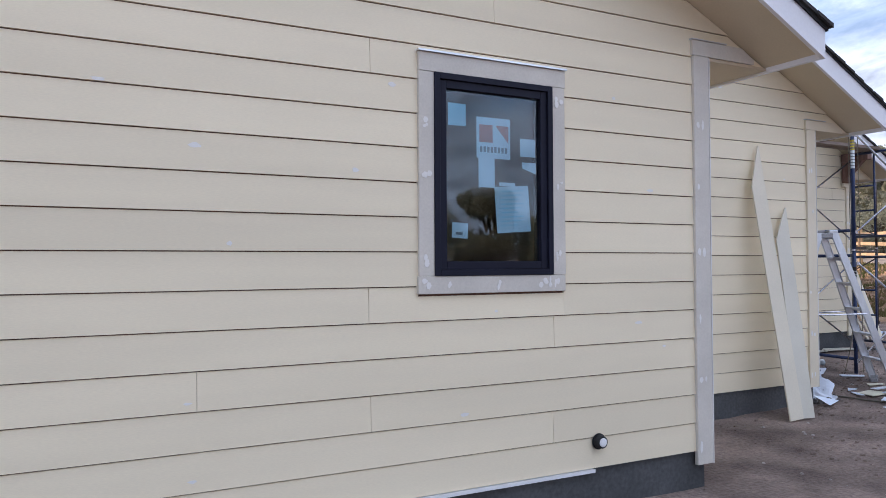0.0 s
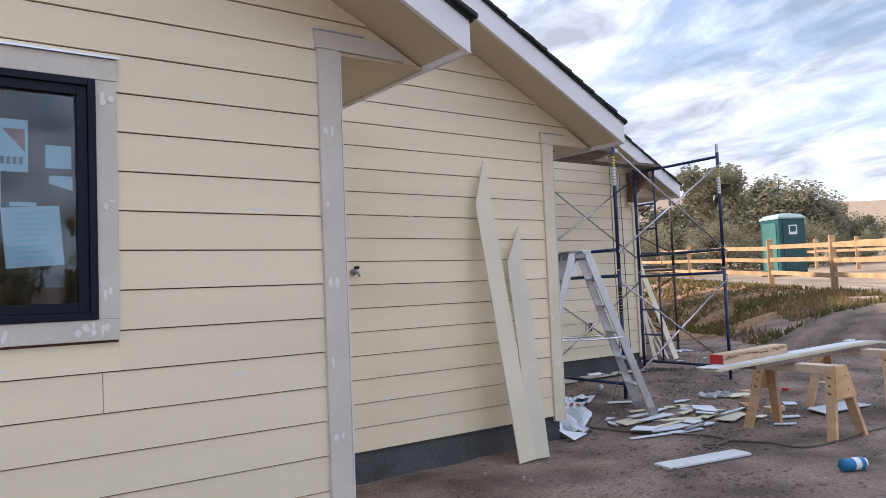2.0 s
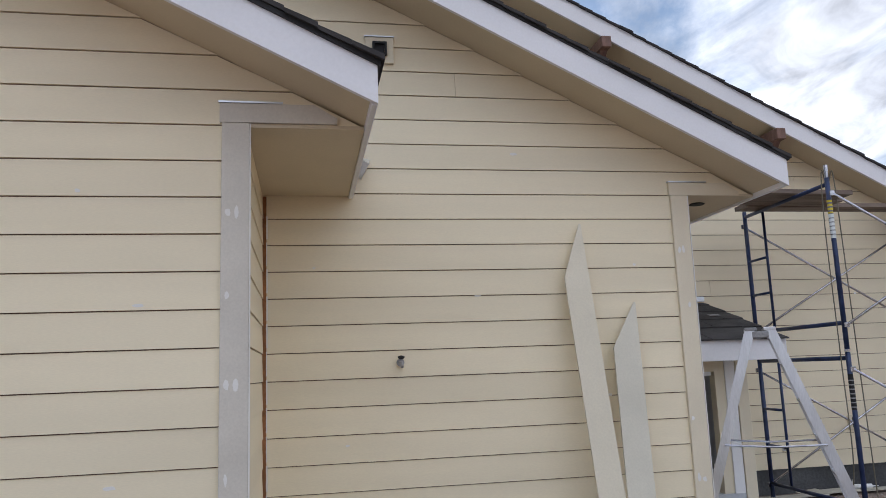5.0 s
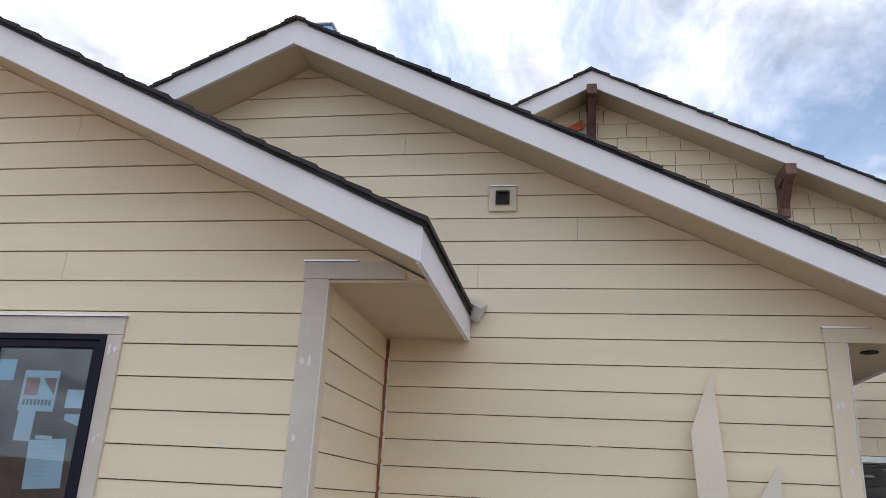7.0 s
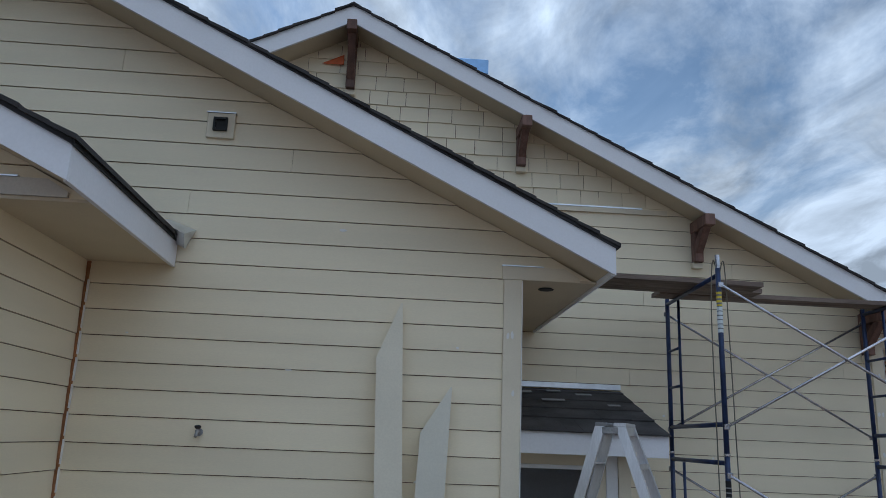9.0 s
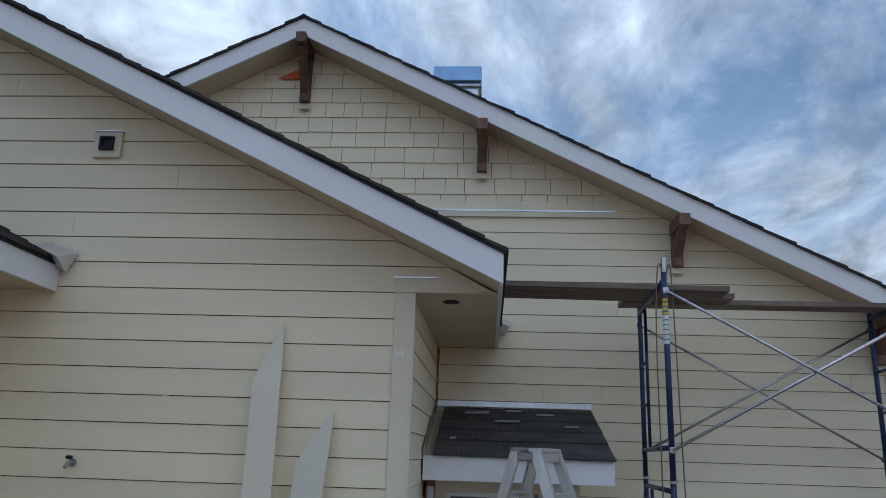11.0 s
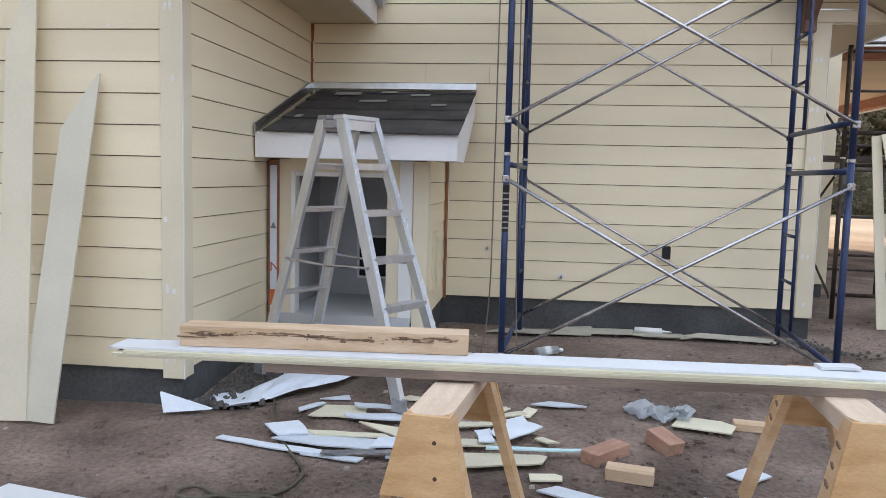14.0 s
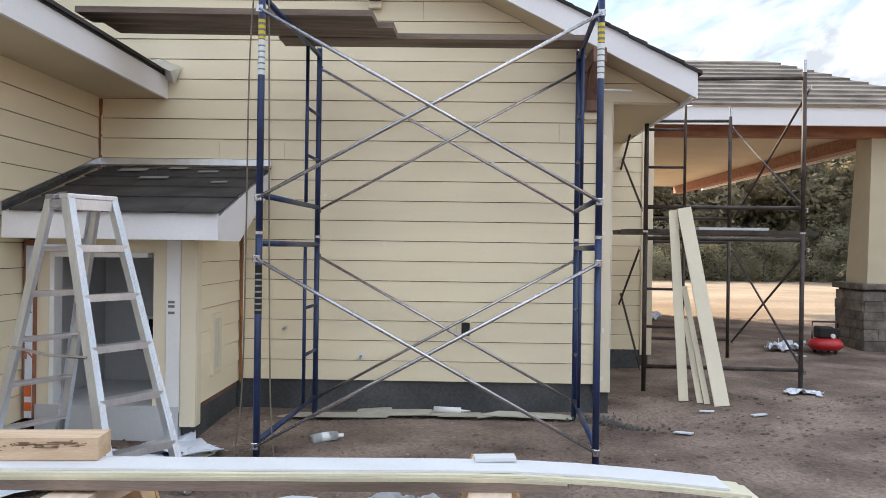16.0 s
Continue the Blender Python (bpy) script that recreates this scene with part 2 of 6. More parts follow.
M["bark_soft"] = mat("bark_traces", (0.20, 0.13, 0.085), 0.85, var=0.35, scale=9, fine=60, bump=0.3)
M["chips"] = mat("stone_chips", (0.32, 0.29, 0.26), 0.8, var=0.3, fine=60, bump=0.2)
M["offcut_g"] = mat("grey_offcut", (0.46, 0.44, 0.37), 0.7, var=0.08, scale=5, fine=70, rand=0.15, bump=0.1)
M["gravel"] = mat("gravel", (0.13, 0.12, 0.11), 0.9, var=0.35, fine=60, rand=0.3, bump=0.4)
M["bark"] = mat("bark", (0.09, 0.07, 0.05), 0.9, var=0.3, scale=6, fine=40, bump=0.5)
M["leaf"] = mat("leaf_olive", (0.19, 0.185, 0.12), 0.7, col2=(0.36, 0.34, 0.24), scale=0.9, fine=9, var=0.3, bump=0, spec=0.2)
M["leaf_dry"] = mat("leaf_dry", (0.19, 0.17, 0.11), 0.7, col2=(0.36, 0.31, 0.21), scale=0.8, fine=9, var=0.3, bump=0, spec=0.2)
M["grass"] = mat("bank_grass", (0.09, 0.10, 0.035), 0.8, col2=(0.26, 0.19, 0.09), scale=0.5, fine=8, var=0.3, bump=0, spec=0.2)


def clear_glass(name, rough, tint, ior):
    m = bpy.data.materials.new(name)
    m.use_nodes = True
    b = m.node_tree.nodes["Principled BSDF"]
    b.inputs["Base Color"].default_value = (*tint, 1)
    b.inputs["Roughness"].default_value = rough
    b.inputs["IOR"].default_value = ior
    b.inputs["Transmission Weight"].default_value = 1.0
    return m


M["glass"] = clear_glass("window_glass", 0.01, (0.56, 0.75, 0.87), 1.65)     # coated double pane
for key in ("leaf", "leaf_dry", "grass"):      # leaves let light through
    nt = M[key].node_tree
    bs = nt.nodes["Principled BSDF"]
    tr, mx = nt.nodes.new("ShaderNodeBsdfTranslucent"), nt.nodes.new("ShaderNodeMixShader")
    mx.inputs[0].default_value = 0.5
    nt.links.new(bs.inputs["Base Color"].links[0].from_socket, tr.inputs["Color"])
    nt.links.new(bs.outputs[0], mx.inputs[1])
    nt.links.new(tr.outputs[0], mx.inputs[2])
    nt.links.new(mx.outputs[0], nt.nodes["Material Output"].inputs["Surface"])
M["film"] = mat("milky_film", (0.78, 0.82, 0.86), 0.3, var=0.05, bump=0.1)
M["film"].node_tree.nodes["Principled BSDF"].inputs["Transmission Weight"].default_value = 0.75


# ---- building blocks ----
def thing(name, label, category, group="", kind="", m=None):
    ob = new(name)
    ob.empty_display_size = 0.1
    if m is not None:
        ob.matrix_world = m
    return tagged(ob, label, category, group, kind)


def mesh_of(bm, name, material):
    bmesh.ops.recalc_face_normals(bm, faces=bm.faces)
    me = bpy.data.meshes.new(name)
    bm.to_mesh(me)
    bm.free()
    me.materials.append(material)
    return me


def part(name, bm, material, parent=None, label=""):
    ob = new(name, mesh_of(bm, name, material))
    if parent is not None:
        ob.parent = parent
    if label:
        ob["label"] = label
    return ob


def single(name, bm, material, label, category, group="", kind="", m=None):
    ob = part(name, bm, material)
    if m is not None:
        ob.matrix_world = m
    return tagged(ob, label, category, group, kind)


def box(bm, x0, x1, y0, y1, z0, z1, bevel=0.0):
    v = [bm.verts.new((x, y, z)) for z in (z0, z1) for y in (y0, y1) for x in (x0, x1)]
    fs = [bm.faces.new([v[i] for i in q]) for q in ((0, 2, 3, 1), (4, 5, 7, 6), (0, 1, 5, 4), (2, 6, 7, 3), (0, 4, 6, 2), (1, 3, 7, 5))]
    if bevel:
        bmesh.ops.bevel(bm, geom=list({e for f in fs for e in f.edges}), offset=bevel, segments=1, affect="EDGES")
    return bm


def cube(x0, x1, y0, y1, z0, z1, bevel=0.0):
    return box(bmesh.new(), x0, x1, y0, y1, z0, z1, bevel)


def prism(bm, pts, d0, d1, axis="y"):
    """A polygon, drawn in the two axes other than axis, drawn out from d0 to d1 along it."""
    def at(p, d):
        return {"y": (p[0], d, p[1]), "x": (d, p[0], p[1]), "z": (p[0], p[1], d)}[axis]
    a = [bm.verts.new(at(p, d0)) for p in pts]
    b = [bm.verts.new(at(p, d1)) for p in pts]
    n = len(pts)
    bm.faces.new(a)
    bm.faces.new(b[::-1])
    for i in range(n):
        bm.faces.new((a[i], b[i], b[(i + 1) % n], a[(i + 1) % n]))
    return bm


def hexa(bm, low, high):
    """A solid between two quads of points."""
    a, b = [bm.verts.new(p) for p in low], [bm.verts.new(p) for p in high]
    bm.faces.new(a[::-1])
    bm.faces.new(b)
    for i in range(4):
        bm.faces.new((a[i], a[(i + 1) % 4], b[(i + 1) % 4], b[i]))
    return bm


def bar(bm, p, q, w, d, side=(0, 0, 1)):
    """A straight bar from p to q: w wide square to side, d deep along side."""
    p, q = Vector(p), Vector(q)
    t = (q - p).normalized()
    u = t.cross(Vector(side)).normalized()
    s = u.cross(t).normalized()
    ring = [(u * a * w / 2 + s * b * d / 2) for a, b in ((-1, -1), (1, -1), (1, 1), (-1, 1))]
    return hexa(bm, [p + r for r in ring], [q + r for r in ring])


def tube(bm, pts, r, n=8, r_end=None):
    """A round tube along points."""
    pts = [Vector(p) for p in pts]
    rings = []
    for i, p in enumerate(pts):
        t = (pts[min(i + 1, len(pts) - 1)] - pts[max(i - 1, 0)]).normalized()
        ref = Vector((0, 0, 1)) if abs(t.z) < 0.9 else Vector((1, 0, 0))
        u = t.cross(ref).normalized()
        s = t.cross(u)
        rad = r if r_end is None else r + (r_end - r) * i / (len(pts) - 1)
        rings.append([bm.verts.new(p + (u * math.cos(a) + s * math.sin(a)) * rad) for a in (2 * math.pi * k / n for k in range(n))])
    for a, b in zip(rings, rings[1:]):
        for k in range(n):
            bm.faces.new((a[k], a[(k + 1) % n], b[(k + 1) % n], b[k]))
    bm.faces.new(rings[0][::-1])
    bm.faces.new(rings[-1])
    return bm


def smooth(ob):
    for p in ob.data.polygons:
        p.use_smooth = True
    return ob


def lathe(bm, profile, n=16, centre=(0, 0, 0)):
    """A turned body from (radius, height) pairs."""
    rings = [[bm.verts.new((centre[0] + r * math.cos(2 * math.pi * k / n), centre[1] + r * math.sin(2 * math.pi * k / n), centre[2] + z)) for k in range(n)] for r, z in profile]
    for a, b in zip(rings, rings[1:]):
        for k in range(n):
            bm.faces.new((a[k], a[(k + 1) % n], b[(k + 1) % n], b[k]))
    bm.faces.new(rings[0][::-1])
    bm.faces.new(rings[-1])
    return bm


def step(a, b, x):
    t = min(1.0, max(0.0, (x - a) / (b - a)))
    return t * t * (3 - 2 * t)


def ground_z(x, y):
    """Height of the ground: a level building site, a cut bank with a field on top, hills far off."""
    z = 0.10 * step(4.2, 5.8, y) * step(5.5, 7.2, x) + 0.06 * step(10.8, 12.5, x)
    z += 0.022 * noise.noise((x * 1.3, y * 1.3, 0)) + 0.009 * noise.noise((x * 5, y * 5, 3))
    d = math.hypot(x - 6.9, y - 6.0)
    s = (x - 19.6) * 0.807 - (y - 8.4) * 0.59
    a = (x - 19.6) * 0.59 + (y - 8.4) * 0.807
    on = step(-8, -4, a)
    wob = 0.5 * noise.noise((x * 0.5, y * 0.5, 7)) + 0.25 * noise.noise((x * 1.6, y * 1.6, 9))
    z += on * ((0.82 + 0.034 * max(-3.0, min(a, 28.0))) * step(-4.3, -0.9, s + wob) + 0.02 * max(0.0, min(s, 60)))
    z += 0.9 * step(34, 38, y) * step(70, 50, y + 0 * x) * (1 - on)
    r = math.hypot(x, y)
    if r > 120:
        z += (on + 0.4) * step(150, 620, r) * (34 + 24 * noise.noise((x * 0.004, y * 0.004, 1)))
    # a hole dug at the corner of the far gable wall, and the trench along the short side wall
    z -= 0.16 * math.exp(-((x - 11.45) ** 2 + (y - 7.0) ** 2) / 0.05)
    z -= 0.10 * math.exp(-((x - 7.05) ** 2) / 0.05) * step(4.7, 5.0, y) * step(6.6, 6.0, y)
    return z


# ---- ground ----
def axis(lo, hi, fine, far):
    a = list(np.arange(lo, hi, fine))
    d, x = fine, hi
    while x < far:
        a.append(x)
        d *= 1.13
        x += d
    d, x = fine, lo
    while x > -far:
        d *= 1.13
        x -= d
        a.insert(0, x)
    return a


GX, GY = axis(4.0, 24.0, 0.14, 1800), axis(0.5, 16.0, 0.14, 1800)
bm = bmesh.new()
rows_v = [[bm.verts.new((x, y, ground_z(x, y))) for x in GX] for y in GY]
for r0, r1 in zip(rows_v, rows_v[1:]):
    for i in range(len(GX) - 1):
        bm.faces.new((r0[i], r0[i + 1], r1[i + 1], r1[i]))
ground = smooth(single("ground", bm, M["soil"], "bare trodden brown soil of the building site", "ground", kind="structure"))
ground.data.materials.append(M["sand"])
ground.data.materials.append(M["bank"])
for p in ground.data.polygons:
    cx, cy = p.center.x, p.center.y
    edge = 0.8 * noise.noise((cx * 0.4, cy * 0.4, 5))
    sb, ab = (cx - 19.6) * 0.807 - (cy - 8.4) * 0.59, (cx - 19.6) * 0.59 + (cy - 8.4) * 0.807
    if cy + edge > 16.5 or (sb + edge > -0.9 and ab > -6):
        p.material_index = 1
    elif -4.2 < sb + edge < 0.6 and ab + edge > -2.6:
        p.material_index = 2

# ---- house: walls, siding, roofs ----
PITCH, BASE = 0.1767, 0.237
PITCH_C, BASE_C = 0.1675, 0.356
BOARDS = []          # siding waits until the end of the file


def siding(wall, face, s0, s1, zlow, pitch, top, cut=None, holes=(), joints=(), along="x", out=-1):
    """Notes down the lap boards of one wall: face, its plane; s0(z) and s1(z), its ends; holes (s0, s1, z0, z1); joints (s, z)."""
    k = 0
    while zlow + k * pitch < top:
        z0, z1 = zlow + k * pitch, zlow + (k + 1) * pitch
        spans = [(s0(z0, z0), s1(z0, z0), s0(z1, z0), s1(z1, z0))]
        for h0, h1, hz0, hz1 in holes:
            if z1 > hz0 + 0.03 and z0 < hz1 - 0.03:
                done = []
                for a, b, c, d in spans:
                    if h0 > a and h1 < b:
                        done += [(a, h0, c, h0), (h1, b, h1, d)]
                    else:
                        done.append((a, b, c, d))
                spans = done
                for p0, p1 in ((z0, hz0), (hz1, z1)):
                    if p1 - p0 > 0.01:
                        BOARDS.append((wall, face, along, out, p0, p1 - (0.006 if p1 == hz0 else 0), (h0, h1, h0, h1)))
        for js, jz in joints:
            if z0 < jz < z1:
                done = []
                for a, b, c, d in spans:
                    if a + 0.05 < js < b - 0.05:
                        done += [(a, js - 0.0012, c, js - 0.0012), (js + 0.0012, b, js + 0.0012, d)]
                    else:
                        done.append((a, b, c, d))
                spans = done
        BOARDS.extend((wall, face, along, out, z0, z1, sp) for sp in spans if sp[1] - sp[0] > 0.02)
        k += 1


def gable_wall(name, label, y, pts_list, thick=0.14):
    bm = bmesh.new()
    for pts in pts_list:
        prism(bm, pts, y, y + thick)
    return single(name, bm, M["sheath"], label, "wall", kind="structure")


def roof_line(xe, zb, slope, lift=0.0):
    return lambda x: zb + lift + slope * (xe - x)


# gable by gable: wall plane, corner, eave, foot of the verge board, ridge, slope, front of the verge
GA = dict(y=3.34, xc=3.86, xe=4.462, zb=2.67, xr=-1.0, slope=0.492, yf=2.905, yb=4.74, deep=0.20)
GB = dict(y=4.76, xc=6.87, xe=7.465, zb=2.69, xr=3.06, slope=0.501, yf=4.35, yb=7.22, deep=0.21)
GC = dict(y=7.24, xc=11.165, xe=11.78, zb=2.675, xr=5.38, slope=0.503, yf=6.86, yb=14.0, deep=0.20)


def gable(g, letter):
    line = roof_line(g["xe"], g["zb"], g["slope"], 0.02)
    xl = 2 * g["xr"] - g["xc"]
    zr = line(g["xr"])

    def right(z, zrow):
        lim = g["xc"] - 0.10 if zrow + 0.1 < 2.76 else g["xe"] - 0.04
        return min(lim, g["xe"] - (z - g["zb"] - 0.02) / g["slope"])

    def left(z, zrow):
        return max(xl, 2 * g["xr"] - g["xe"] + (z - g["zb"] - 0.02) / g["slope"])
    return line, xl, zr, left, right


WIN = (1.925, 2.664, 1.342, 2.386)
# near gable, with the window opening
lineA, xlA, zrA, leftA, rightA = gable(GA, "a")
WX0, WX1, WZ0, WZ1 = WIN
wall_a = gable_wall("wall_gable_1", "cream lap-sided gable wall with a black window", 3.34, [
    [(xlA, 0.24), (WX0, 0.24), (WX0, lineA(WX0)), (-1.0, zrA), (xlA, lineA(GA["xc"]))],
    [(WX0, 0.24), (WX1, 0.24), (WX1, WZ0), (WX0, WZ0)],
    [(WX0, WZ1), (WX1, WZ1), (WX1, lineA(WX1)), (WX0, lineA(WX0))],
    [(WX1, 0.24), (3.86, 0.24), (3.86, lineA(3.86)), (WX1, lineA(WX1))],
    [(3.86, 2.70), (4.40, 2.70), (3.86, lineA(3.86))]])
lineB, xlB, zrB, leftB, rightB = gable(GB, "b")
wall_b = gable_wall("wall_gable_2", "cream lap-sided gable wall with a tap and vent", 4.76, [
    [(xlB, 0.24), (6.87, 0.24), (6.87, lineB(6.87)), (3.07, zrB), (xlB, lineB(6.87))], [(6.87, 2.72), (7.36, 2.72), (6.87, lineB(6.87))]])
lineC, xlC, zrC, leftC, rightC = gable(GC, "c")
wall_c = gable_wall("wall_gable_3", "cream gable wall, lap siding below shingles", 7.24, [
    [(xlC, 0.355), (11.20, 0.355), (11.20, lineC(11.20)), (5.38, zrC), (xlC, lineC(11.20))], [(11.2, 2.72), (11.73, 2.72), (11.2, lineC(11.2))]])
wall_ra = single("wall_return_1", cube(3.72, 3.86, 3.48, 4.76, 0.24, 2.72), M["sheath"], "short cream lap-sided return wall", "wall", kind="structure")
wall_rb = single("wall_return_2", cube(6.73, 6.87, 4.90, 7.24, 0.24, 2.72), M["sheath"], "short cream lap-sided return wall", "wall", kind="structure")
wall_rc = single("wall_return_3", cube(11.06, 11.20, 7.38, 9.5, 0.355, 2.72), M["siding"], "cream side wall of the far gable", "wall", kind="structure")
wall_d = single("wall_back_porch", cube(11.2, 12.10, 9.5, 9.64, 0.355, 3.2), M["sheath"], "cream lap-sided wall beside the covered porch", "wall", kind="structure")
wall_e = single("wall_porch_side", cube(11.96, 12.10, 9.64, 18.5, 0.0, 3.2), M["siding"], "cream side wall along the covered porch", "wall", kind="structure")
wall_w = single("wall_left_side", cube(-5.86, -5.72, 3.48, 14.0, 0.0, 2.72), M["siding"], "plain cream side wall", "wall", kind="structure")
wall_n = single("wall_back", cube(-5.86, 11.96, 14.0, 14.14, 0.0, 2.72), M["siding"], "plain cream rear wall", "wall", kind="structure")
inner = single("interior_wall", cube(-1.0, 3.70, 4.45, 4.55, 0.0, 2.9), M["sheath"], "bare reddish board partition behind the window", "wall", kind="structure")

for nm, a in (("foundation_1", (-5.8, 3.85, 3.352, 3.6, -0.3, 0.245)), ("foundation_2", (3.6, 3.85, 3.6, 4.8, -0.3, 0.245)),
              ("foundation_3", (3.85, 6.86, 4.772, 5.0, -0.3, 0.245)), ("foundation_4", (6.6, 6.86, 5.0, 7.3, -0.3, 0.245)),
              ("foundation_5", (6.86, 11.19, 7.252, 7.5, -0.3, 0.36)), ("foundation_6", (10.95, 11.19, 7.5, 9.6, -0.3, 0.36)),
              ("foundation_7", (11.19, 12.09, 9.512, 9.7, -0.3, 0.36))):
    single(nm, cube(*a), M["concrete"], "dark coated concrete foundation below the siding", "foundation", kind="structure")

siding(wall_a, 3.34, leftA, rightA, 0.235, 0.176, zrA, holes=((1.84, 2.75, 1.25, 2.49),),
       joints=((1.58, 2.45), (1.57, 1.21), (0.76, 0.87), (1.58, 0.69), (2.67, 0.51), (2.68, 1.03), (2.30, 2.79), (1.2, 3.3), (2.2, 3.6)))
siding(wall_b, 4.76, leftB, rightB, BASE, PITCH, zrB, joints=((5.2, 3.5), (3.9, 4.2), (4.5, 3.1)))
siding(wall_c, 7.24, lambda z, r: max(6.0 if z < 4.3 else 4.0, leftC(z, r)), rightC, BASE_C, PITCH_C, 4.05,
       joints=((8.62, 3.14), (10.75, 2.5), (8.45, 2.3), (7.9, 2.36), (9.6, 3.5)))
siding(wall_ra, 3.86, lambda z, r: 3.432, lambda z, r: 4.735, BASE, PITCH, 2.66, along="y", out=1)
siding(wall_rb, 6.87, lambda z, r: 4.862, lambda z, r: 7.215, BASE, PITCH, 2.66, along="y", out=1)
siding(wall_d, 9.5, lambda z, r: 11.2, lambda z, r: 11.99, BASE_C, PITCH_C, 3.1)


def roof(g, name, label, ridge_boards=True):
    t = thing(name, label, "roof", kind="structure")
    xe, xr, s, yf, yb = g["xe"], g["xr"], g["slope"], g["yf"], g["yb"]
    xl = 2 * xr - xe
    lo = roof_line(xe, g["zb"], s, 0.02)
    for side in (1, -1):
        def x_at(x):
            return x if side == 1 else 2 * xr - x
        bm = bmesh.new()
        prism(bm, [(x_at(xr), lo(xr)), (x_at(xe - 0.03), lo(xe - 0.03)), (x_at(xe - 0.03), lo(xe - 0.03) + g["deep"] - 0.035), (x_at(xr), lo(xr) + g["deep"] - 0.035)], yf + 0.03, yb)
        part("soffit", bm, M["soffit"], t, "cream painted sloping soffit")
        bm = bmesh.new()
        prism(bm, [(x_at(xr), lo(xr) - 0.02), (x_at(xe), lo(xe) - 0.02), (x_at(xe), lo(xe) + g["deep"] - 0.02), (x_at(xr), lo(xr) + g["deep"] - 0.015)], yf, yf + 0.028)
        part("barge_board", bm, M["fascia"], t, "white primed barge board")
        bm = bmesh.new()
        x0, x1 = sorted((x_at(xe - 0.028), x_at(xe)))
        box(bm, x0, x1, yf + 0.029, yb, lo(xe) - 0.02, lo(xe) + g["deep"] - 0.025, 0.002)
        part("eave_board", bm, M["fascia"], t, "white primed eave board")
        bm = bmesh.new()
        x0, x1 = sorted((x_at(g["xc"] + 0.002), x_at(xe - 0.03)))
        box(bm, x0, x1, g["y"] - 0.02, yb, lo(xe) - 0.005, lo(xe) + 0.012)
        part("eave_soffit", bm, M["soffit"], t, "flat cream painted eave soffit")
        # shingle courses that end in an uneven line over the barge board
        rnd = random.Random(xe * 10 + side)
        bm = bmesh.new()
        x = xe + 0.03
        while x > xr:
            x2 = max(xr, x - 0.145)
            o = yf - 0.018 - rnd.random() * 0.022
            lift = g["deep"] - 0.027 + rnd.random() * 0.008
            prism(bm, [(x_at(x), lo(x) + lift + 0.004), (x_at(x2), lo(x2) + lift), (x_at(x2), lo(x2) + lift + 0.020), (x_at(x), lo(x) + lift + 0.030)], o, yb)
            x = x2
        part("shingle_courses", bm, M["shingle"], t, "dark asphalt shingles with a ragged edge")
        if side == 1 and g is not GC:
            bm = bmesh.new()
            d = g["deep"] - 0.02
            prism(bm, [(xr + 0.1, lo(xr + 0.1) + d - 0.014), (xe + 0.004, lo(xe + 0.004) + d - 0.024), (xe + 0.004, lo(xe + 0.004) + d + 0.001), (xr + 0.1, lo(xr + 0.1) + d + 0.001)], yf - 0.014, yf - 0.001)
            part("drip_edge", bm, M["rubber"], t, "black drip edge under the shingles")
            bm = bmesh.new()
            box(bm, xe + 0.001, xe + 0.014, yf - 0.014, yb, lo(xe) + d - 0.03, lo(xe) + d + 0.002)
            part("eave_drip_edge", bm, M["rubber"], t, "black drip edge under the shingles")
    bm = bmesh.new()
    y = yf - 0.03
    while y < yf + 2:
        up = g["deep"] - 0.185
        prism(bm, [(xr - 0.12, lo(xr + 0.12) + up + 0.185), (xr, lo(xr) + up + 0.188 + 0.010 * (int(y * 7) % 2)), (xr + 0.12, lo(xr + 0.12) + up + 0.185), (xr, lo(xr) + up + 0.17)], y, y + 0.2)
        y += 0.17
    part("ridge_cap", bm, M["shingle"], t, "dark ridge shingles")
    return t


roof_a = roof(GA, "roof_1", "low gabled roof with white barge boards and dark shingles")
roof_b = roof(GB, "roof_2", "middle gabled roof with white barge boards and dark shingles")
roof_c = roof(GC, "roof_3", "high gabled roof with white barge boards and dark shingles")


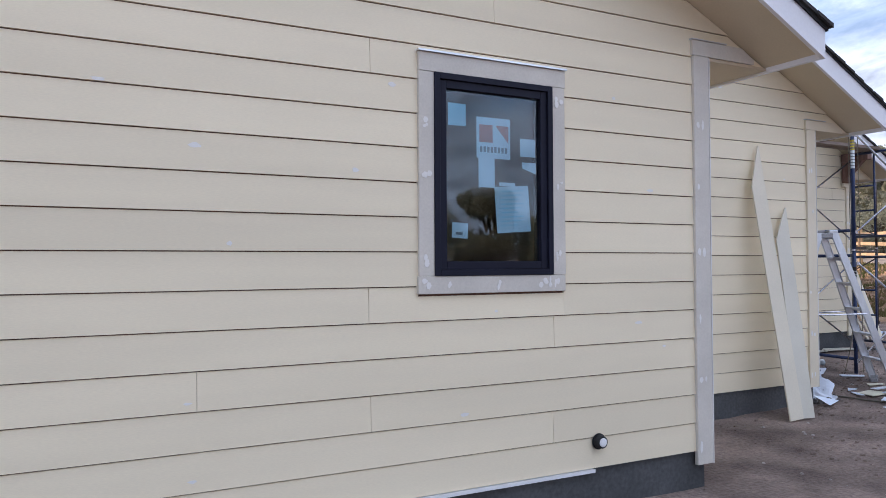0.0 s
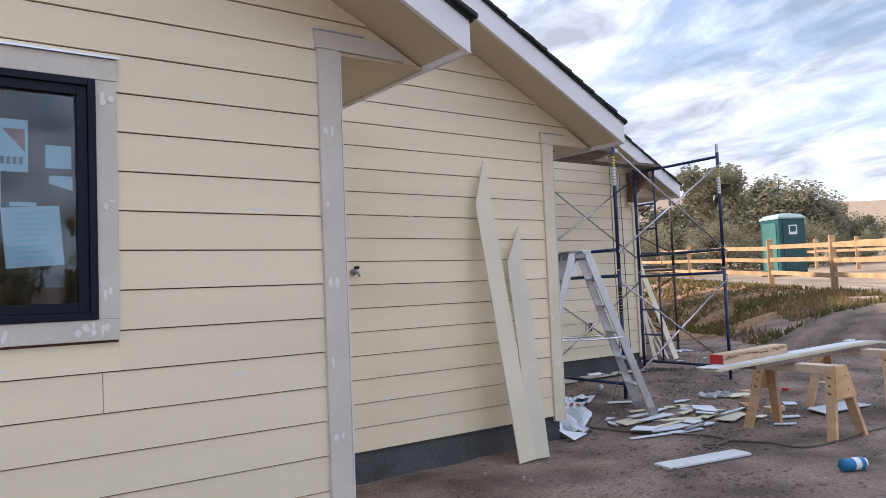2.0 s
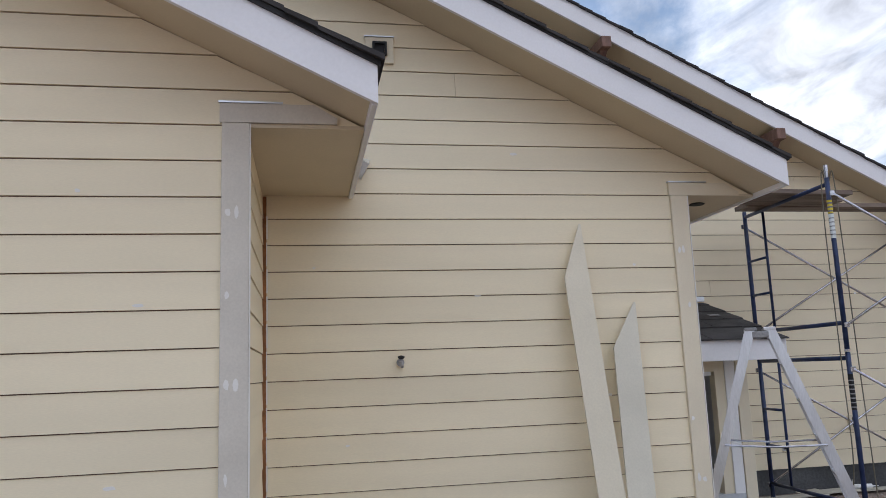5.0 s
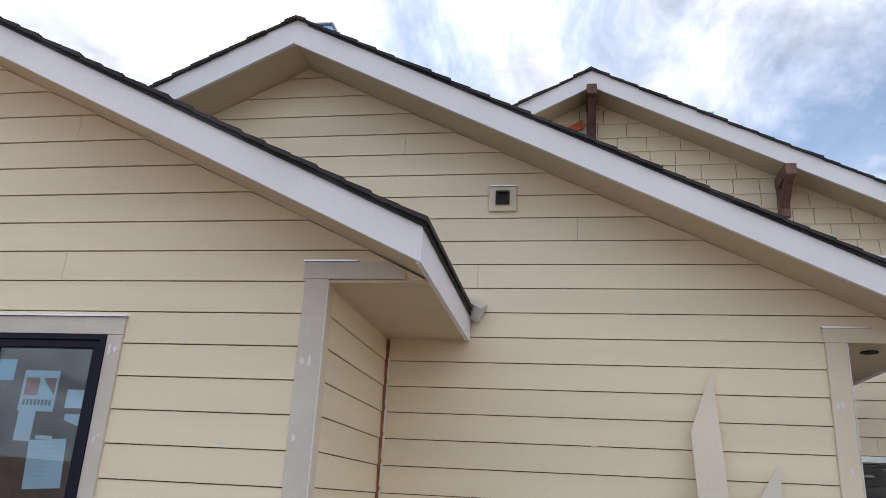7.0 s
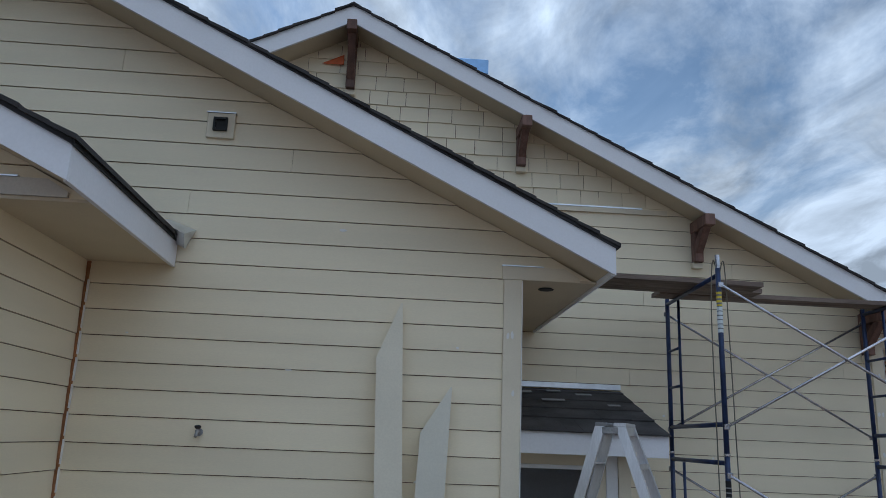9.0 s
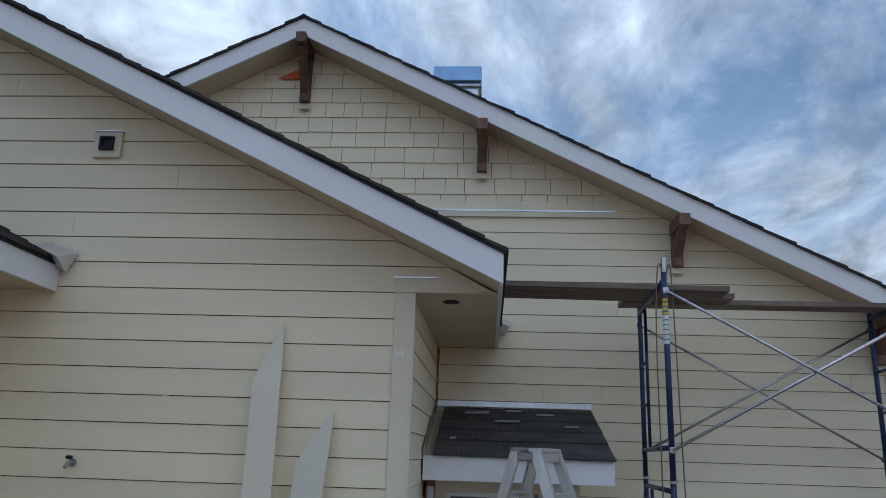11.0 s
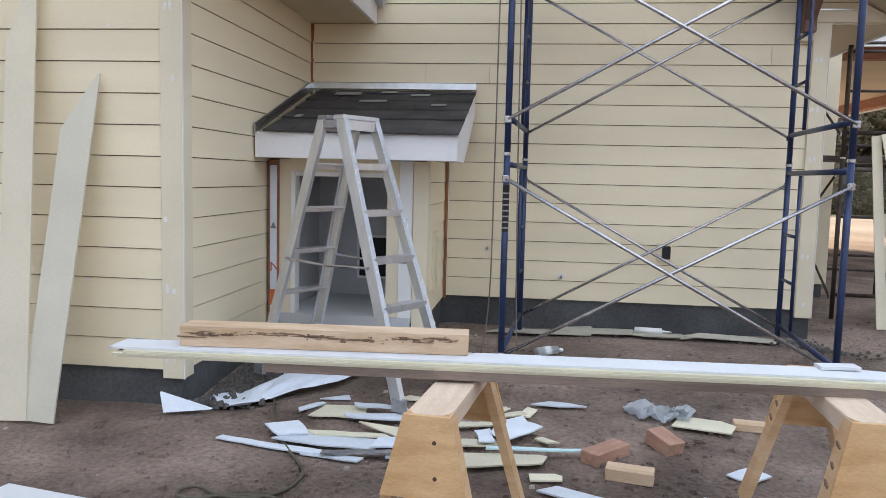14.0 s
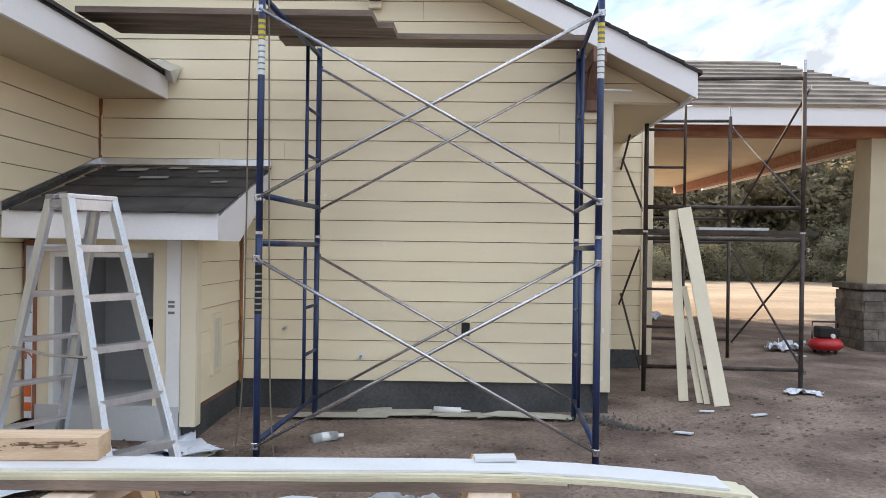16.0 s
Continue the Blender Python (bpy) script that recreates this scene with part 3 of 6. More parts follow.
def corner_trim(g, name, zfoot, side_len, coat="trim"):
    t = thing(name, "cream corner boards with white filler spots", "trim", kind="structure")
    xc, y = g["xc"], g["y"]
    part("front_board", cube(xc - 0.105, xc + 0.024, y - 0.032, y + 0.0, zfoot, 2.705, 0.003), M[coat], t)
    part("side_board", cube(xc + 0.001, xc + 0.022, y + 0.002, y + side_len, zfoot, 2.69, 0.003), M["trim"], t)
    part("caulk_edge", cube(xc + 0.0245, xc + 0.0305, y - 0.035, y - 0.024, zfoot, 2.70), M["filler"], t, "pale caulked corner edge")
    bm = bmesh.new()
    prism(bm, [(xc - 0.115, 2.706), (xc + 0.44, 2.706), (xc + 0.44, 2.735), (xc + 0.33, 2.80), (xc - 0.115, 2.80)], y - 0.034, y - 0.002)
    part("eave_return_board", bm, M[coat], t)
    part("drip_cap", cube(xc - 0.12, xc + 0.18, y - 0.042, y - 0.002, 2.801, 2.809), M["flash"], t, "thin bright metal drip cap")
    rnd = random.Random(xc)
    bm = bmesh.new()
    z = zfoot + 0.12
    while z < 2.6:
        for dx in (-0.075, -0.035):
            if rnd.random() < 0.75:
                w, h = 0.008 + 0.008 * rnd.random(), 0.015 + 0.02 * rnd.random()
                cx, cz = xc + dx + rnd.uniform(-0.006, 0.006), z + rnd.uniform(-0.01, 0.01)
                prism(bm, [(cx + w * math.cos(a) * rnd.uniform(0.7, 1.2), cz + h * math.sin(a) * rnd.uniform(0.7, 1.2)) for a in (k * math.pi / 4 for k in range(8))], y - 0.0335, y - 0.031)
        z += 0.40
    part("filler_spots", bm, M["filler"], t, "white filler dabs over nail heads")
    return t


corner_trim(GA, "trim_corner_1", 0.15, 0.09, "casing")
corner_trim(GB, "trim_corner_2", 0.19, 0.10)
corner_trim(GC, "trim_corner_3", 0.29, 0.09)
# inner corners: open joint over red sheathing, with caulked board ends
for nm, x, y, top in (("trim_inner_corner_1", 3.882, 4.738, 2.68), ("trim_inner_corner_2", 6.892, 7.218, 2.69)):
    t = thing(nm, "open inner siding corner with bare red sheathing strip", "trim", kind="structure")
    part("sheathing_strip", cube(x - 0.012, x + 0.012, y - 0.002, y + 0.02, 0.25, top), M["rust"], t)
    bm = bmesh.new()
    rnd = random.Random(x)
    z = 0.26
    while z < top - 0.18:
        box(bm, x + 0.010, x + 0.015 + rnd.random() * 0.006, y - 0.006, y + 0.015, z + 0.01, z + 0.165)
        z += 0.177
    part("caulk_bead", bm, M["filler"], t, "white caulk beads")
t = thing("trim_inner_corner_3", "open siding joint with a bare orange-brown strip", "trim", kind="structure")
part("sheathing_strip", cube(8.099, 8.121, 7.206, 7.222, 0.33, 1.80), M["rust"], t)
part("caulk_bead", cube(8.122, 8.128, 7.209, 7.222, 0.36, 1.78), M["filler"], t, "pale caulk bead")
# bright flashing under the lowest board
single("trim_base_flashing", cube(0.4, 2.95, 3.312, 3.35, 0.212, 0.230), M["white"], "white metal starter flashing under the siding", "flashing", kind="structure")


# ---- window ----
def window():
    t = thing("window_1", "black-framed fixed window with paper stickers on its pane", "window", kind="structure")
    x0, x1, z0, z1 = WIN
    y = 3.34
    casing = part("casing", box(box(bmesh.new(), 1.838, x0, y - 0.030, y + 0.02, 1.342, 2.386, 0.002), x1, 2.752, y - 0.030, y + 0.02, 1.342, 2.386, 0.002), M["casing"], t, "grey-cream window casing with filler spots")
    part("head_casing", cube(1.838, 2.755, y - 0.032, y + 0.02, 2.387, 2.484, 0.002), M["casing"], t)
    part("sill_casing", cube(1.832, 2.748, y - 0.032, y + 0.02, 1.250, 1.341, 0.002), M["casing"], t)
    part("drip_cap", cube(1.832, 2.761, y - 0.045, y + 0.02, 2.485, 2.494), M["flash"], t, "bright metal drip cap")

    def ring(bm, a, w, ya, yb):
        box(bm, x0 + a, x0 + a + w, ya, yb, z0 + a, z1 - a, 0.002)
        box(bm, x1 - a - w, x1 - a, ya, yb, z0 + a, z1 - a, 0.002)
        box(bm, x0 + a + w, x1 - a - w, ya, yb, z0 + a, z0 + a + w, 0.002)
        box(bm, x0 + a + w, x1 - a - w, ya, yb, z1 - a - w, z1 - a, 0.002)
        return bm
    fr = part("window_frame", ring(bmesh.new(), 0.0, 0.032, y - 0.040, y + 0.06), M["black"], t, "black outer window frame")
    part("sash", ring(bmesh.new(), 0.0325, 0.042, y - 0.026, y + 0.05), M["black"], t, "black sash")
    gx0, gx1, gz0, gz1 = x0 + 0.0745, x1 - 0.0745, z0 + 0.0745, z1 - 0.0745
    pane = part("pane", cube(gx0 - 0.005, gx1 + 0.005, y - 0.004, y + 0.002, gz0 - 0.005, gz1 + 0.005), M["glass"], t, "reflecting glass pane")
    pane.visible_shadow = False
    W, H = gx1 - gx0, gz1 - gz0

    def slip(name, u0, u1, v0, v1, material, turn=0.0, d=0.004, corner=0.0):
        cx, cz = gx0 + W * (u0 + u1) / 2, gz1 - H * (v0 + v1) / 2
        a, b = W * (u1 - u0) / 2, H * (v1 - v0) / 2
        pts = [(-a, -b + corner), (a, -b), (a, b), (-a, b)]
        c, s = math.cos(turn), math.sin(turn)
        bm = prism(bmesh.new(), [(cx + p * c - q * s, cz + p * s + q * c) for p, q in pts], y + d, y + d + 0.0008)
        return part(name, bm, material, t)
    slip("sticker", 0.04, 0.22, 0.075, 0.205, M["paper_blue"])
    slip("maker_label", 0.33, 0.69, 0.14, 0.385, M["paper"])
    slip("label_mark", 0.36, 0.50, 0.185, 0.29, M["ink_red"], d=0.0034)
    bm = bmesh.new()
    prism(bm, [(gx0 + W * 0.53, gz1 - H * 0.185), (gx0 + W * 0.67, gz1 - H * 0.185), (gx0 + W * 0.67, gz1 - H * 0.29)], y + 0.0034, y + 0.0038)
    part("label_mark", bm, M["ink_red"], t)
    for k in range(8):
        slip("label_bar", 0.365 + k * 0.038, 0.39 + k * 0.038, 0.315, 0.35, M["ink"], d=0.0034)
    slip("paper_strip", 0.35, 0.52, 0.385, 0.56, M["paper"])
    slip("sticker", 0.80, 0.97, 0.25, 0.36, M["paper"])
    slip("sticker", 0.82, 0.975, 0.395, 0.465, M["paper"], corner=0.03)
    slip("paper_sheet", 0.53, 0.90, 0.545, 0.825, M["paper"], turn=0.07)
    for k in range(9):
        slip("print_bar", 0.58, 0.84 - 0.03 * (k % 3), 0.57 + k * 0.026, 0.578 + k * 0.026, M["paper_blue"], turn=0.07, d=0.0034)
    slip("paper_strip", 0.57, 0.74, 0.525, 0.545, M["paper"], d=0.005)
    slip("sticker", 0.075, 0.235, 0.775, 0.865, M["paper"], turn=-0.05)
    slip("print_bar", 0.11, 0.18, 0.83, 0.845, M["ink"], turn=-0.05, d=0.0034)
    rnd = random.Random(4)
    bm = bmesh.new()
    for cx, cz in ((1.88, 2.12), (1.88, 1.85), (1.88, 1.42), (2.02, 1.295), (2.32, 1.295), (2.60, 1.295), (2.70, 1.32), (2.71, 1.45), (2.71, 1.84), (2.71, 2.30), (1.87, 1.31), (2.66, 1.30)):
        for _ in range(3):
            px, pz, w, h = cx + rnd.uniform(-0.02, 0.02), cz + rnd.uniform(-0.02, 0.02), rnd.uniform(0.006, 0.016), rnd.uniform(0.006, 0.02)
            prism(bm, [(px + w * math.cos(k), pz + h * math.sin(k)) for k in range(6)], y - 0.033 - 0.0018 * rnd.random(), y - 0.0295)
    part("filler_spots", bm, M["filler"], t, "white filler dabs")


window()

# ---- small fittings on the walls ----
t = thing("wall_pipe", "black pipe stub with a pale plug in the siding", "pipe")
smooth(part("collar", lathe(bmesh.new(), [(0.038, 0), (0.040, 0.01), (0.034, 0.04), (0.030, 0.04)], 20), M["rubber"], t))
part("flange", lathe(bmesh.new(), [(0.046, 0), (0.046, 0.006)], 20), M["rubber"], t)
part("plug", lathe(bmesh.new(), [(0.024, 0.0), (0.026, 0.043), (0.016, 0.048)], 16), M["white"], t, "pale plug")
t.matrix_world = pose(2.98, 3.32, 0.385, 90)

t = thing("hose_tap", "small dark garden tap on the lap siding", "tap")
part("stem", tube(bmesh.new(), [(0, 0, 0), (0, -0.06, 0), (0, -0.085, -0.03)], 0.011), M["alu_dark"], t)
part("wheel", lathe(bmesh.new(), [(0.012, 0.02), (0.022, 0.03), (0.022, 0.04), (0.008, 0.045)], 10, (0, -0.05, 0)), M["rubber"], t, "dark tap wheel")
part("flange", tube(bmesh.new(), [(0, 0.0, 0), (0, -0.008, 0)], 0.026, 12), M["alu_dark"], t)
t.matrix_world = pose(4.755, 4.742, 1.566)

t = thing("wall_vent", "square vent plate with a dark hood in the gable", "vent")
part("plate", cube(-0.10, 0.10, -0.030, -0.0, -0.10, 0.09, 0.003), M["trim"], t)
part("drip_cap", cube(-0.105, 0.105, -0.04, -0.0, 0.091, 0.098), M["flash"], t, "bright metal drip cap")
bm = bmesh.new()
for a in ((-0.05, 0.05, 0.035, 0.05), (-0.05, 0.05, -0.05, -0.035), (-0.05, -0.035, -0.035, 0.035), (0.035, 0.05, -0.035, 0.035)):
    box(bm, a[0], a[1], -0.055, -0.031, a[2], a[3])
part("hood", bm, M["rubber"], t, "black vent hood")
part("duct", cube(-0.034, 0.034, -0.034, -0.031, -0.034, 0.034), M["rubber"], t)
t.matrix_world = pose(4.665, 4.75, 3.738)

t = thing("power_outlet", "cream outdoor socket plate with dark cover on siding", "outlet")
part("plate", cube(-0.06, 0.06, -0.03, 0, -0.08, 0.08, 0.004), M["trim"], t)
part("cover", cube(-0.018, 0.05, -0.045, -0.031, -0.055, 0.055, 0.004), M["rubber"], t, "dark socket cover")
t.matrix_world = pose(9.975, 7.235, 0.80)
for x, z in ((9.12, 0.56), (8.475, 0.785)):
    t = thing("pipe_stub", "small pipe stub with collar in the siding", "pipe", group="pipe stubs")
    part("collar", tube(bmesh.new(), [(0, 0, 0), (0, -0.012, 0)], 0.025, 12), M["white"] if x > 9 else M["trim"], t)
    part("stub", tube(bmesh.new(), [(0, -0.012, 0), (0, -0.06, -0.006)], 0.011, 10), M["alu_dark"], t)
    t.matrix_world = pose(x, 7.225, z)
single("recessed_eave_light", lathe(bmesh.new(), [(0.055, 0), (0.06, 0.004), (0.05, 0.01)], 18, (7.12, 5.0, 2.695)), M["rubber"], "dark hole for a recessed eave light", "light fitting")


# ---- timber brackets under the high gable ----
def bracket(drop=0.0, wood="bracket"):
    t = thing("gable_bracket", "dark-stained timber knee bracket under the verge", "bracket", group="gable brackets")
    part("arm", cube(-0.053, 0.053, -0.42, 0.0, -0.12, 0.0, 0.006), M[wood], t)
    part("post", cube(-0.048, 0.048, -0.10, 0.0, -0.64 + drop, -0.121, 0.006), M[wood], t)
    bm = bmesh.new()
    prism(bm, [(-0.34, -0.121), (-0.23, -0.121), (-0.101, -0.42 + drop), (-0.101, -0.55 + drop)], -0.038, 0.038, "x")
    part("knee_brace", bm, M[wood], t)
    part("wall_block", cube(-0.055, 0.055, -0.05, 0.0, -0.70 + drop, -0.641 + drop, 0.004), M["trim"], t, "cream block")
    return t


br = bracket()
br.matrix_world = pose(5.38, 7.21, lineC(5.38) - 0.02)
br2 = bracket(0.20, "bracket_pale")
br2.matrix_world = pose(7.28, 7.21, lineC(7.28) - 0.035)
for x in (9.20, 11.0):
    copy_thing(br2, pose(x, 7.21, lineC(x) - 0.035))
# open patch of wrap beside the ridge bracket
single("wrap_patch", prism(bmesh.new(), [(5.05, 5.56), (5.29, 5.68), (5.29, 5.56)], 7.195, 7.20), M["orange"], "orange and white exposed wrap patch at the ridge", "house wrap")
single("trim_shingle_flashing", cube(5.4, 8.62, 7.20, 7.235, 4.085, 4.10), M["flash"], "bright metal flashing between shingles and siding", "flashing", kind="structure")
single("trim_band", cube(5.0, 8.9, 7.205, 7.236, 4.03, 4.084), M["trim"], "cream band board below the shingles", "trim", kind="structure")

t = thing("roof_flue", "bright sheet-metal flue box on the roof", "flue")
part("shaft", cube(-0.26, 0.26, -0.26, 0.26, -0.5, 0.16, 0.004), M["flash"], t)
part("lid", cube(-0.32, 0.30, -0.30, 0.30, 0.21, 0.42, 0.01), M["flash_sky"], t, "metal lid with blue sky reflection in its colour")
part("collar", cube(-0.30, 0.30, -0.30, 0.30, 0.13, 0.17, 0.004), M["galv"], t)
t.matrix_world = pose(6.87, 10.16, 6.69) @ Matrix.Diagonal((1.13, 1.13, 1.13, 1))
t = thing("roof_vent", "small bright metal vent behind the middle ridge", "vent")
# bright metal, its blue a painted reflection of the sky
part("box", cube(-0.12, 0.12, -0.12, 0.12, -0.4, 0.28, 0.01), M["flash_sky"], t)
part("cap", cube(-0.13, 0.13, -0.13, 0.13, 0.281, 0.30, 0.006), M["flash"], t)
t.matrix_world = pose(2.93, 5.16, 5.12) @ Matrix.Diagonal((1.4, 1.2, 1.45, 1))
# bent step flashing where eaves meet the next wall
for x, y, z in ((4.38, 4.70, 2.87), (7.385, 7.18, 2.89)):
    single("kickout_flashing", hexa(bmesh.new(), [(x, y, z), (x + 0.14, y, z - 0.07), (x + 0.14, y + 0.03, z - 0.07), (x, y + 0.03, z)],
                                    [(x, y - 0.18, z + 0.07), (x + 0.18, y - 0.18, z - 0.015), (x + 0.20, y + 0.03, z + 0.07), (x, y + 0.03, z + 0.14)]), M["flash"], "bent bright metal flashing at the eave end", "flashing")


# ---- small lean-to in the corner ----
def lean_to():
    t = thing("lean_to", "low sided lean-to with shingled roof and open doorway", "lean-to")
    x0, x1, yf, yw = 6.895, 8.08, 6.15, 7.215
    z0 = 0.345
    part("front_wall", cube(6.97, 7.06, yf, yf + 0.09, 0.22, 1.50), M["trim"], t)
    part("front_wall", cube(7.79, x1, yf, yf + 0.09, 0.30, 1.50), M["trim"], t)
    part("head_wall", cube(7.06, 7.79, yf, yf + 0.09, 1.41, 1.56), M["trim"], t)
    part("left_wall", cube(x0, 6.969, yf + 0.03, yw, 0.22, 1.5), M["sheath"], t)
    bm = bmesh.new()
    prism(bm, [(yf + 0.09, 0.3), (yw, 0.3), (yw, 2.0), (yf + 0.09, 1.60)], x1 - 0.10, x1, "x")
    part("side_wall", bm, M["sheath"], t)
    part("back_wall", cube(6.97, x1 - 0.10, yw - 0.06, yw, 0.22, 1.9), M["drywall"], t, "grey-white inner wall")
    part("inner_lining", cube(6.969, 6.985, yf + 0.091, yw - 0.061, 0.34, 1.6), M["drywall"], t)
    part("inner_lining", cube(x1 - 0.116, x1 - 0.101, yf + 0.091, yw - 0.061, 0.34, 1.6), M["drywall"], t)
    part("floor_slab", cube(6.97, x1 - 0.1, yf - 0.02, yw - 0.06, 0.05, 0.339), M["drywall"], t, "grey floor slab")
    flap = part("pet_flap", cube(7.36, 7.60, yw - 0.085, yw - 0.061, 0.51, 0.85, 0.004), M["rubber"], t, "black pet flap")
    part("flap_surround", box(box(box(box(bmesh.new(), 7.34, 7.36, yw - 0.09, yw - 0.061, 0.49, 0.87), 7.60, 7.62, yw - 0.09, yw - 0.061, 0.49, 0.87), 7.36, 7.6, yw - 0.09, yw - 0.061, 0.85, 0.87), 7.36, 7.6, yw - 0.09, yw - 0.061, 0.49, 0.51), M["white"], t)
    part("jamb", box(box(bmesh.new(), 7.061, 7.095, yf - 0.012, yf + 0.10, 0.34, 1.409, 0.002), 7.096, 7.75, yf - 0.01, yf + 0.09, 1.375, 1.409, 0.002), M["white"], t, "white door jamb")
    strip = part("white_strip", cube(7.885, 7.985, yf - 0.014, yf - 0.001, 0.30, 1.50, 0.002), M["white"], t, "white lining strip with black marks")
    for z in (1.06, 1.03, 0.985):
        part("mark", cube(7.90, 7.945, yf - 0.018, yf - 0.0145, z, z + 0.018), M["ink"], strip)
    part("corner_board", cube(7.99, x1 + 0.02, yf - 0.022, yf - 0.001, 0.20, 1.50, 0.003), M["trim"], t)
    part("corner_side_board", cube(x1 + 0.001, x1 + 0.022, yf - 0.0, yf + 0.09, 0.20, 1.52, 0.003), M["trim"], t)
    for k in range(8):
        # gap over each board lets dark sheathing stand for the lap shadow
        a, b = 0.345 + k * PITCH_C, 0.345 + (k + 1) * PITCH_C - 0.0135
        bm = bmesh.new()
        for y0, y1 in ((yf + 0.092, yw - 0.02),):
            hexa(bm, [(x1 + 0.0005, y0, a), (x1 + 0.018, y0, a), (x1 + 0.018, y1, a), (x1 + 0.0005, y1, a)], [(x1 + 0.0005, y0, b + 0.008), (x1 + 0.0085, y0, b + 0.008), (x1 + 0.0085, y1, b + 0.008), (x1 + 0.0005, y1, b + 0.008)])
        part("siding_board", bm, M["siding"], t)
    part("foundation", cube(x1 - 0.09, x1 - 0.004, yf + 0.04, yw, -0.2, 0.345), M["concrete"], t)
    v = part("vent_surround", box(box(box(box(bmesh.new(), x1, x1 + 0.036, 6.47, 6.50, 0.50, 0.96), x1, x1 + 0.036, 6.63, 6.66, 0.5, 0.96), x1, x1 + 0.036, 6.5, 6.63, 0.92, 0.96), x1, x1 + 0.036, 6.5, 6.63, 0.5, 0.54), M["trim"], t, "cream vent surround")
    part("vent_back", cube(x1, x1 + 0.026, 6.5, 6.63, 0.54, 0.92), M["plank_grey"], v)
    # roof
    ey, ez, wz = 5.84, 1.50, 2.135
    rx0, rx1 = 6.895, 8.334
    part("front_fascia", cube(rx0, rx1, ey, ey + 0.028, ez, ez + 0.18, 0.003), M["fascia"], t, "white primed fascia")
    bm = bmesh.new()
    prism(bm, [(ey + 0.029, ez), (6.35, ez), (yw + 0.02, 1.93), (yw + 0.02, wz - 0.03), (ey + 0.029, ez + 0.16)], rx1 - 0.028, rx1, "x")
    part("side_fascia", bm, M["fascia"], t, "white primed side board")
    bm = bmesh.new()
    prism(bm, [(ey + 0.029, ez + 0.02), (6.35, ez + 0.02), (yw, 1.95), (yw, wz - 0.045), (ey + 0.029, ez + 0.15)], rx0, rx1 - 0.029, "x")
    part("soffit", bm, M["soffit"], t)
    sl = (wz - 0.01 - (ez + 0.185)) / (yw - ey)
    rnd = random.Random(8)
    ycourse = [ey - 0.03, 6.20, 6.50, 6.80, 7.08, yw]
    for k in range(5):
        y0, y1 = ycourse[k], min(yw, ycourse[k + 1] + 0.06)
        n = 6
        bm = bmesh.new()
        xs = [rx0 + 0.07 + (rx1 + 0.01 - rx0 - 0.07) * i / n + (rnd.uniform(-0.06, 0.06) if 0 < i < n else 0) for i in range(n + 1)]
        for i in range(n):
            j = rnd.uniform(-0.012, 0.012)
            za, zb2 = ez + 0.185 + sl * (y0 - ey) + 0.012 + 0.006 * rnd.random(), ez + 0.185 + sl * (y1 - ey)
            hexa(bm, [(xs[i] + 0.002, y0 + j, za - 0.012), (xs[i + 1], y0 + j + rnd.uniform(-0.008, 0.008), za - 0.012), (xs[i + 1], y1, zb2 - 0.006), (xs[i] + 0.002, y1, zb2 - 0.006)],
                 [(xs[i] + 0.002, y0 + j, za), (xs[i + 1], y0 + j, za), (xs[i + 1], y1, zb2), (xs[i] + 0.002, y1, zb2)])
        part("shingle", bm, M["shingle"], t)
    part("wall_flashing", cube(rx0, rx1 + 0.01, yw - 0.03, yw + 0.02, wz + 0.0, wz + 0.055, 0.002), M["flash"], t, "bright metal wall flashing")
    bm = bmesh.new()
    prism(bm, [(ey - 0.02, ez + 0.17), (yw - 0.03, wz - 0.02), (yw - 0.03, wz + 0.06), (ey - 0.02, ez + 0.24)], rx0, rx0 + 0.012, "x")
    part("step_flashing", bm, M["galv"], t, "dull metal step flashing")
    for a, b, w, h in ((7.28, 6.98, 0.22, 0.05), (7.55, 6.72, 0.22, 0.035), (7.9, 6.95, 0.16, 0.03), (8.1, 6.6, 0.12, 0.03), (7.1, 6.2, 0.05, 0.04), (7.62, 7.05, 0.14, 0.03)):
        z = ez + 0.185 + sl * (b - ey) + 0.022
        bm = hexa(bmesh.new(), [(a - w / 2, b - h, z - sl * h), (a + w / 2, b - h * 0.6, z - sl * h * 0.6), (a + w / 2, b + h, z + sl * h), (a - w / 2, b + h * 0.7, z + sl * h * 0.7)],
             [(a - w / 2, b - h, z - sl * h + 0.003), (a + w / 2, b - h * 0.6, z - sl * h * 0.6 + 0.003), (a + w / 2, b + h, z + sl * h + 0.003), (a - w / 2, b + h * 0.7, z + sl * h * 0.7 + 0.003)])
        part("shingle_scrap", bm, M["ink_pale"], t, "pale release strip")


lean_to()
# printed flashing strip in the corner beside the doorway
t = thing("flashing_tape", "white flashing tape with orange print in the corner", "tape")
part("tape", cube(6.915, 6.965, 6.10, 6.104, 0.25, 1.45), M["wrap"], t)
for z0, z1 in ((0.30, 0.36), (0.40, 0.52)):
    part("orange_print", cube(6.917, 6.963, 6.097, 6.0995, z0, z1), M["orange"], t)
part("arrow_print", prism(bmesh.new(), [(6.917, 0.98), (6.963, 0.98), (6.94, 1.03)], 6.097, 6.0995), M["ink"], t)
fc = bpy.data.curves.new("letter", "FONT")
fc.body, fc.size, fc.extrude = "N", 0.10, 0.001
fo = bpy.data.objects.new("letter_curve", fc)
scene.collection.objects.link(fo)
bpy.context.view_layer.update()
letter = new("letter", bpy.data.meshes.new_from_object(fo))
bpy.data.objects.remove(fo)
letter.data.materials.clear()
letter.data.materials.append(M["ink_red"])
letter.parent = t
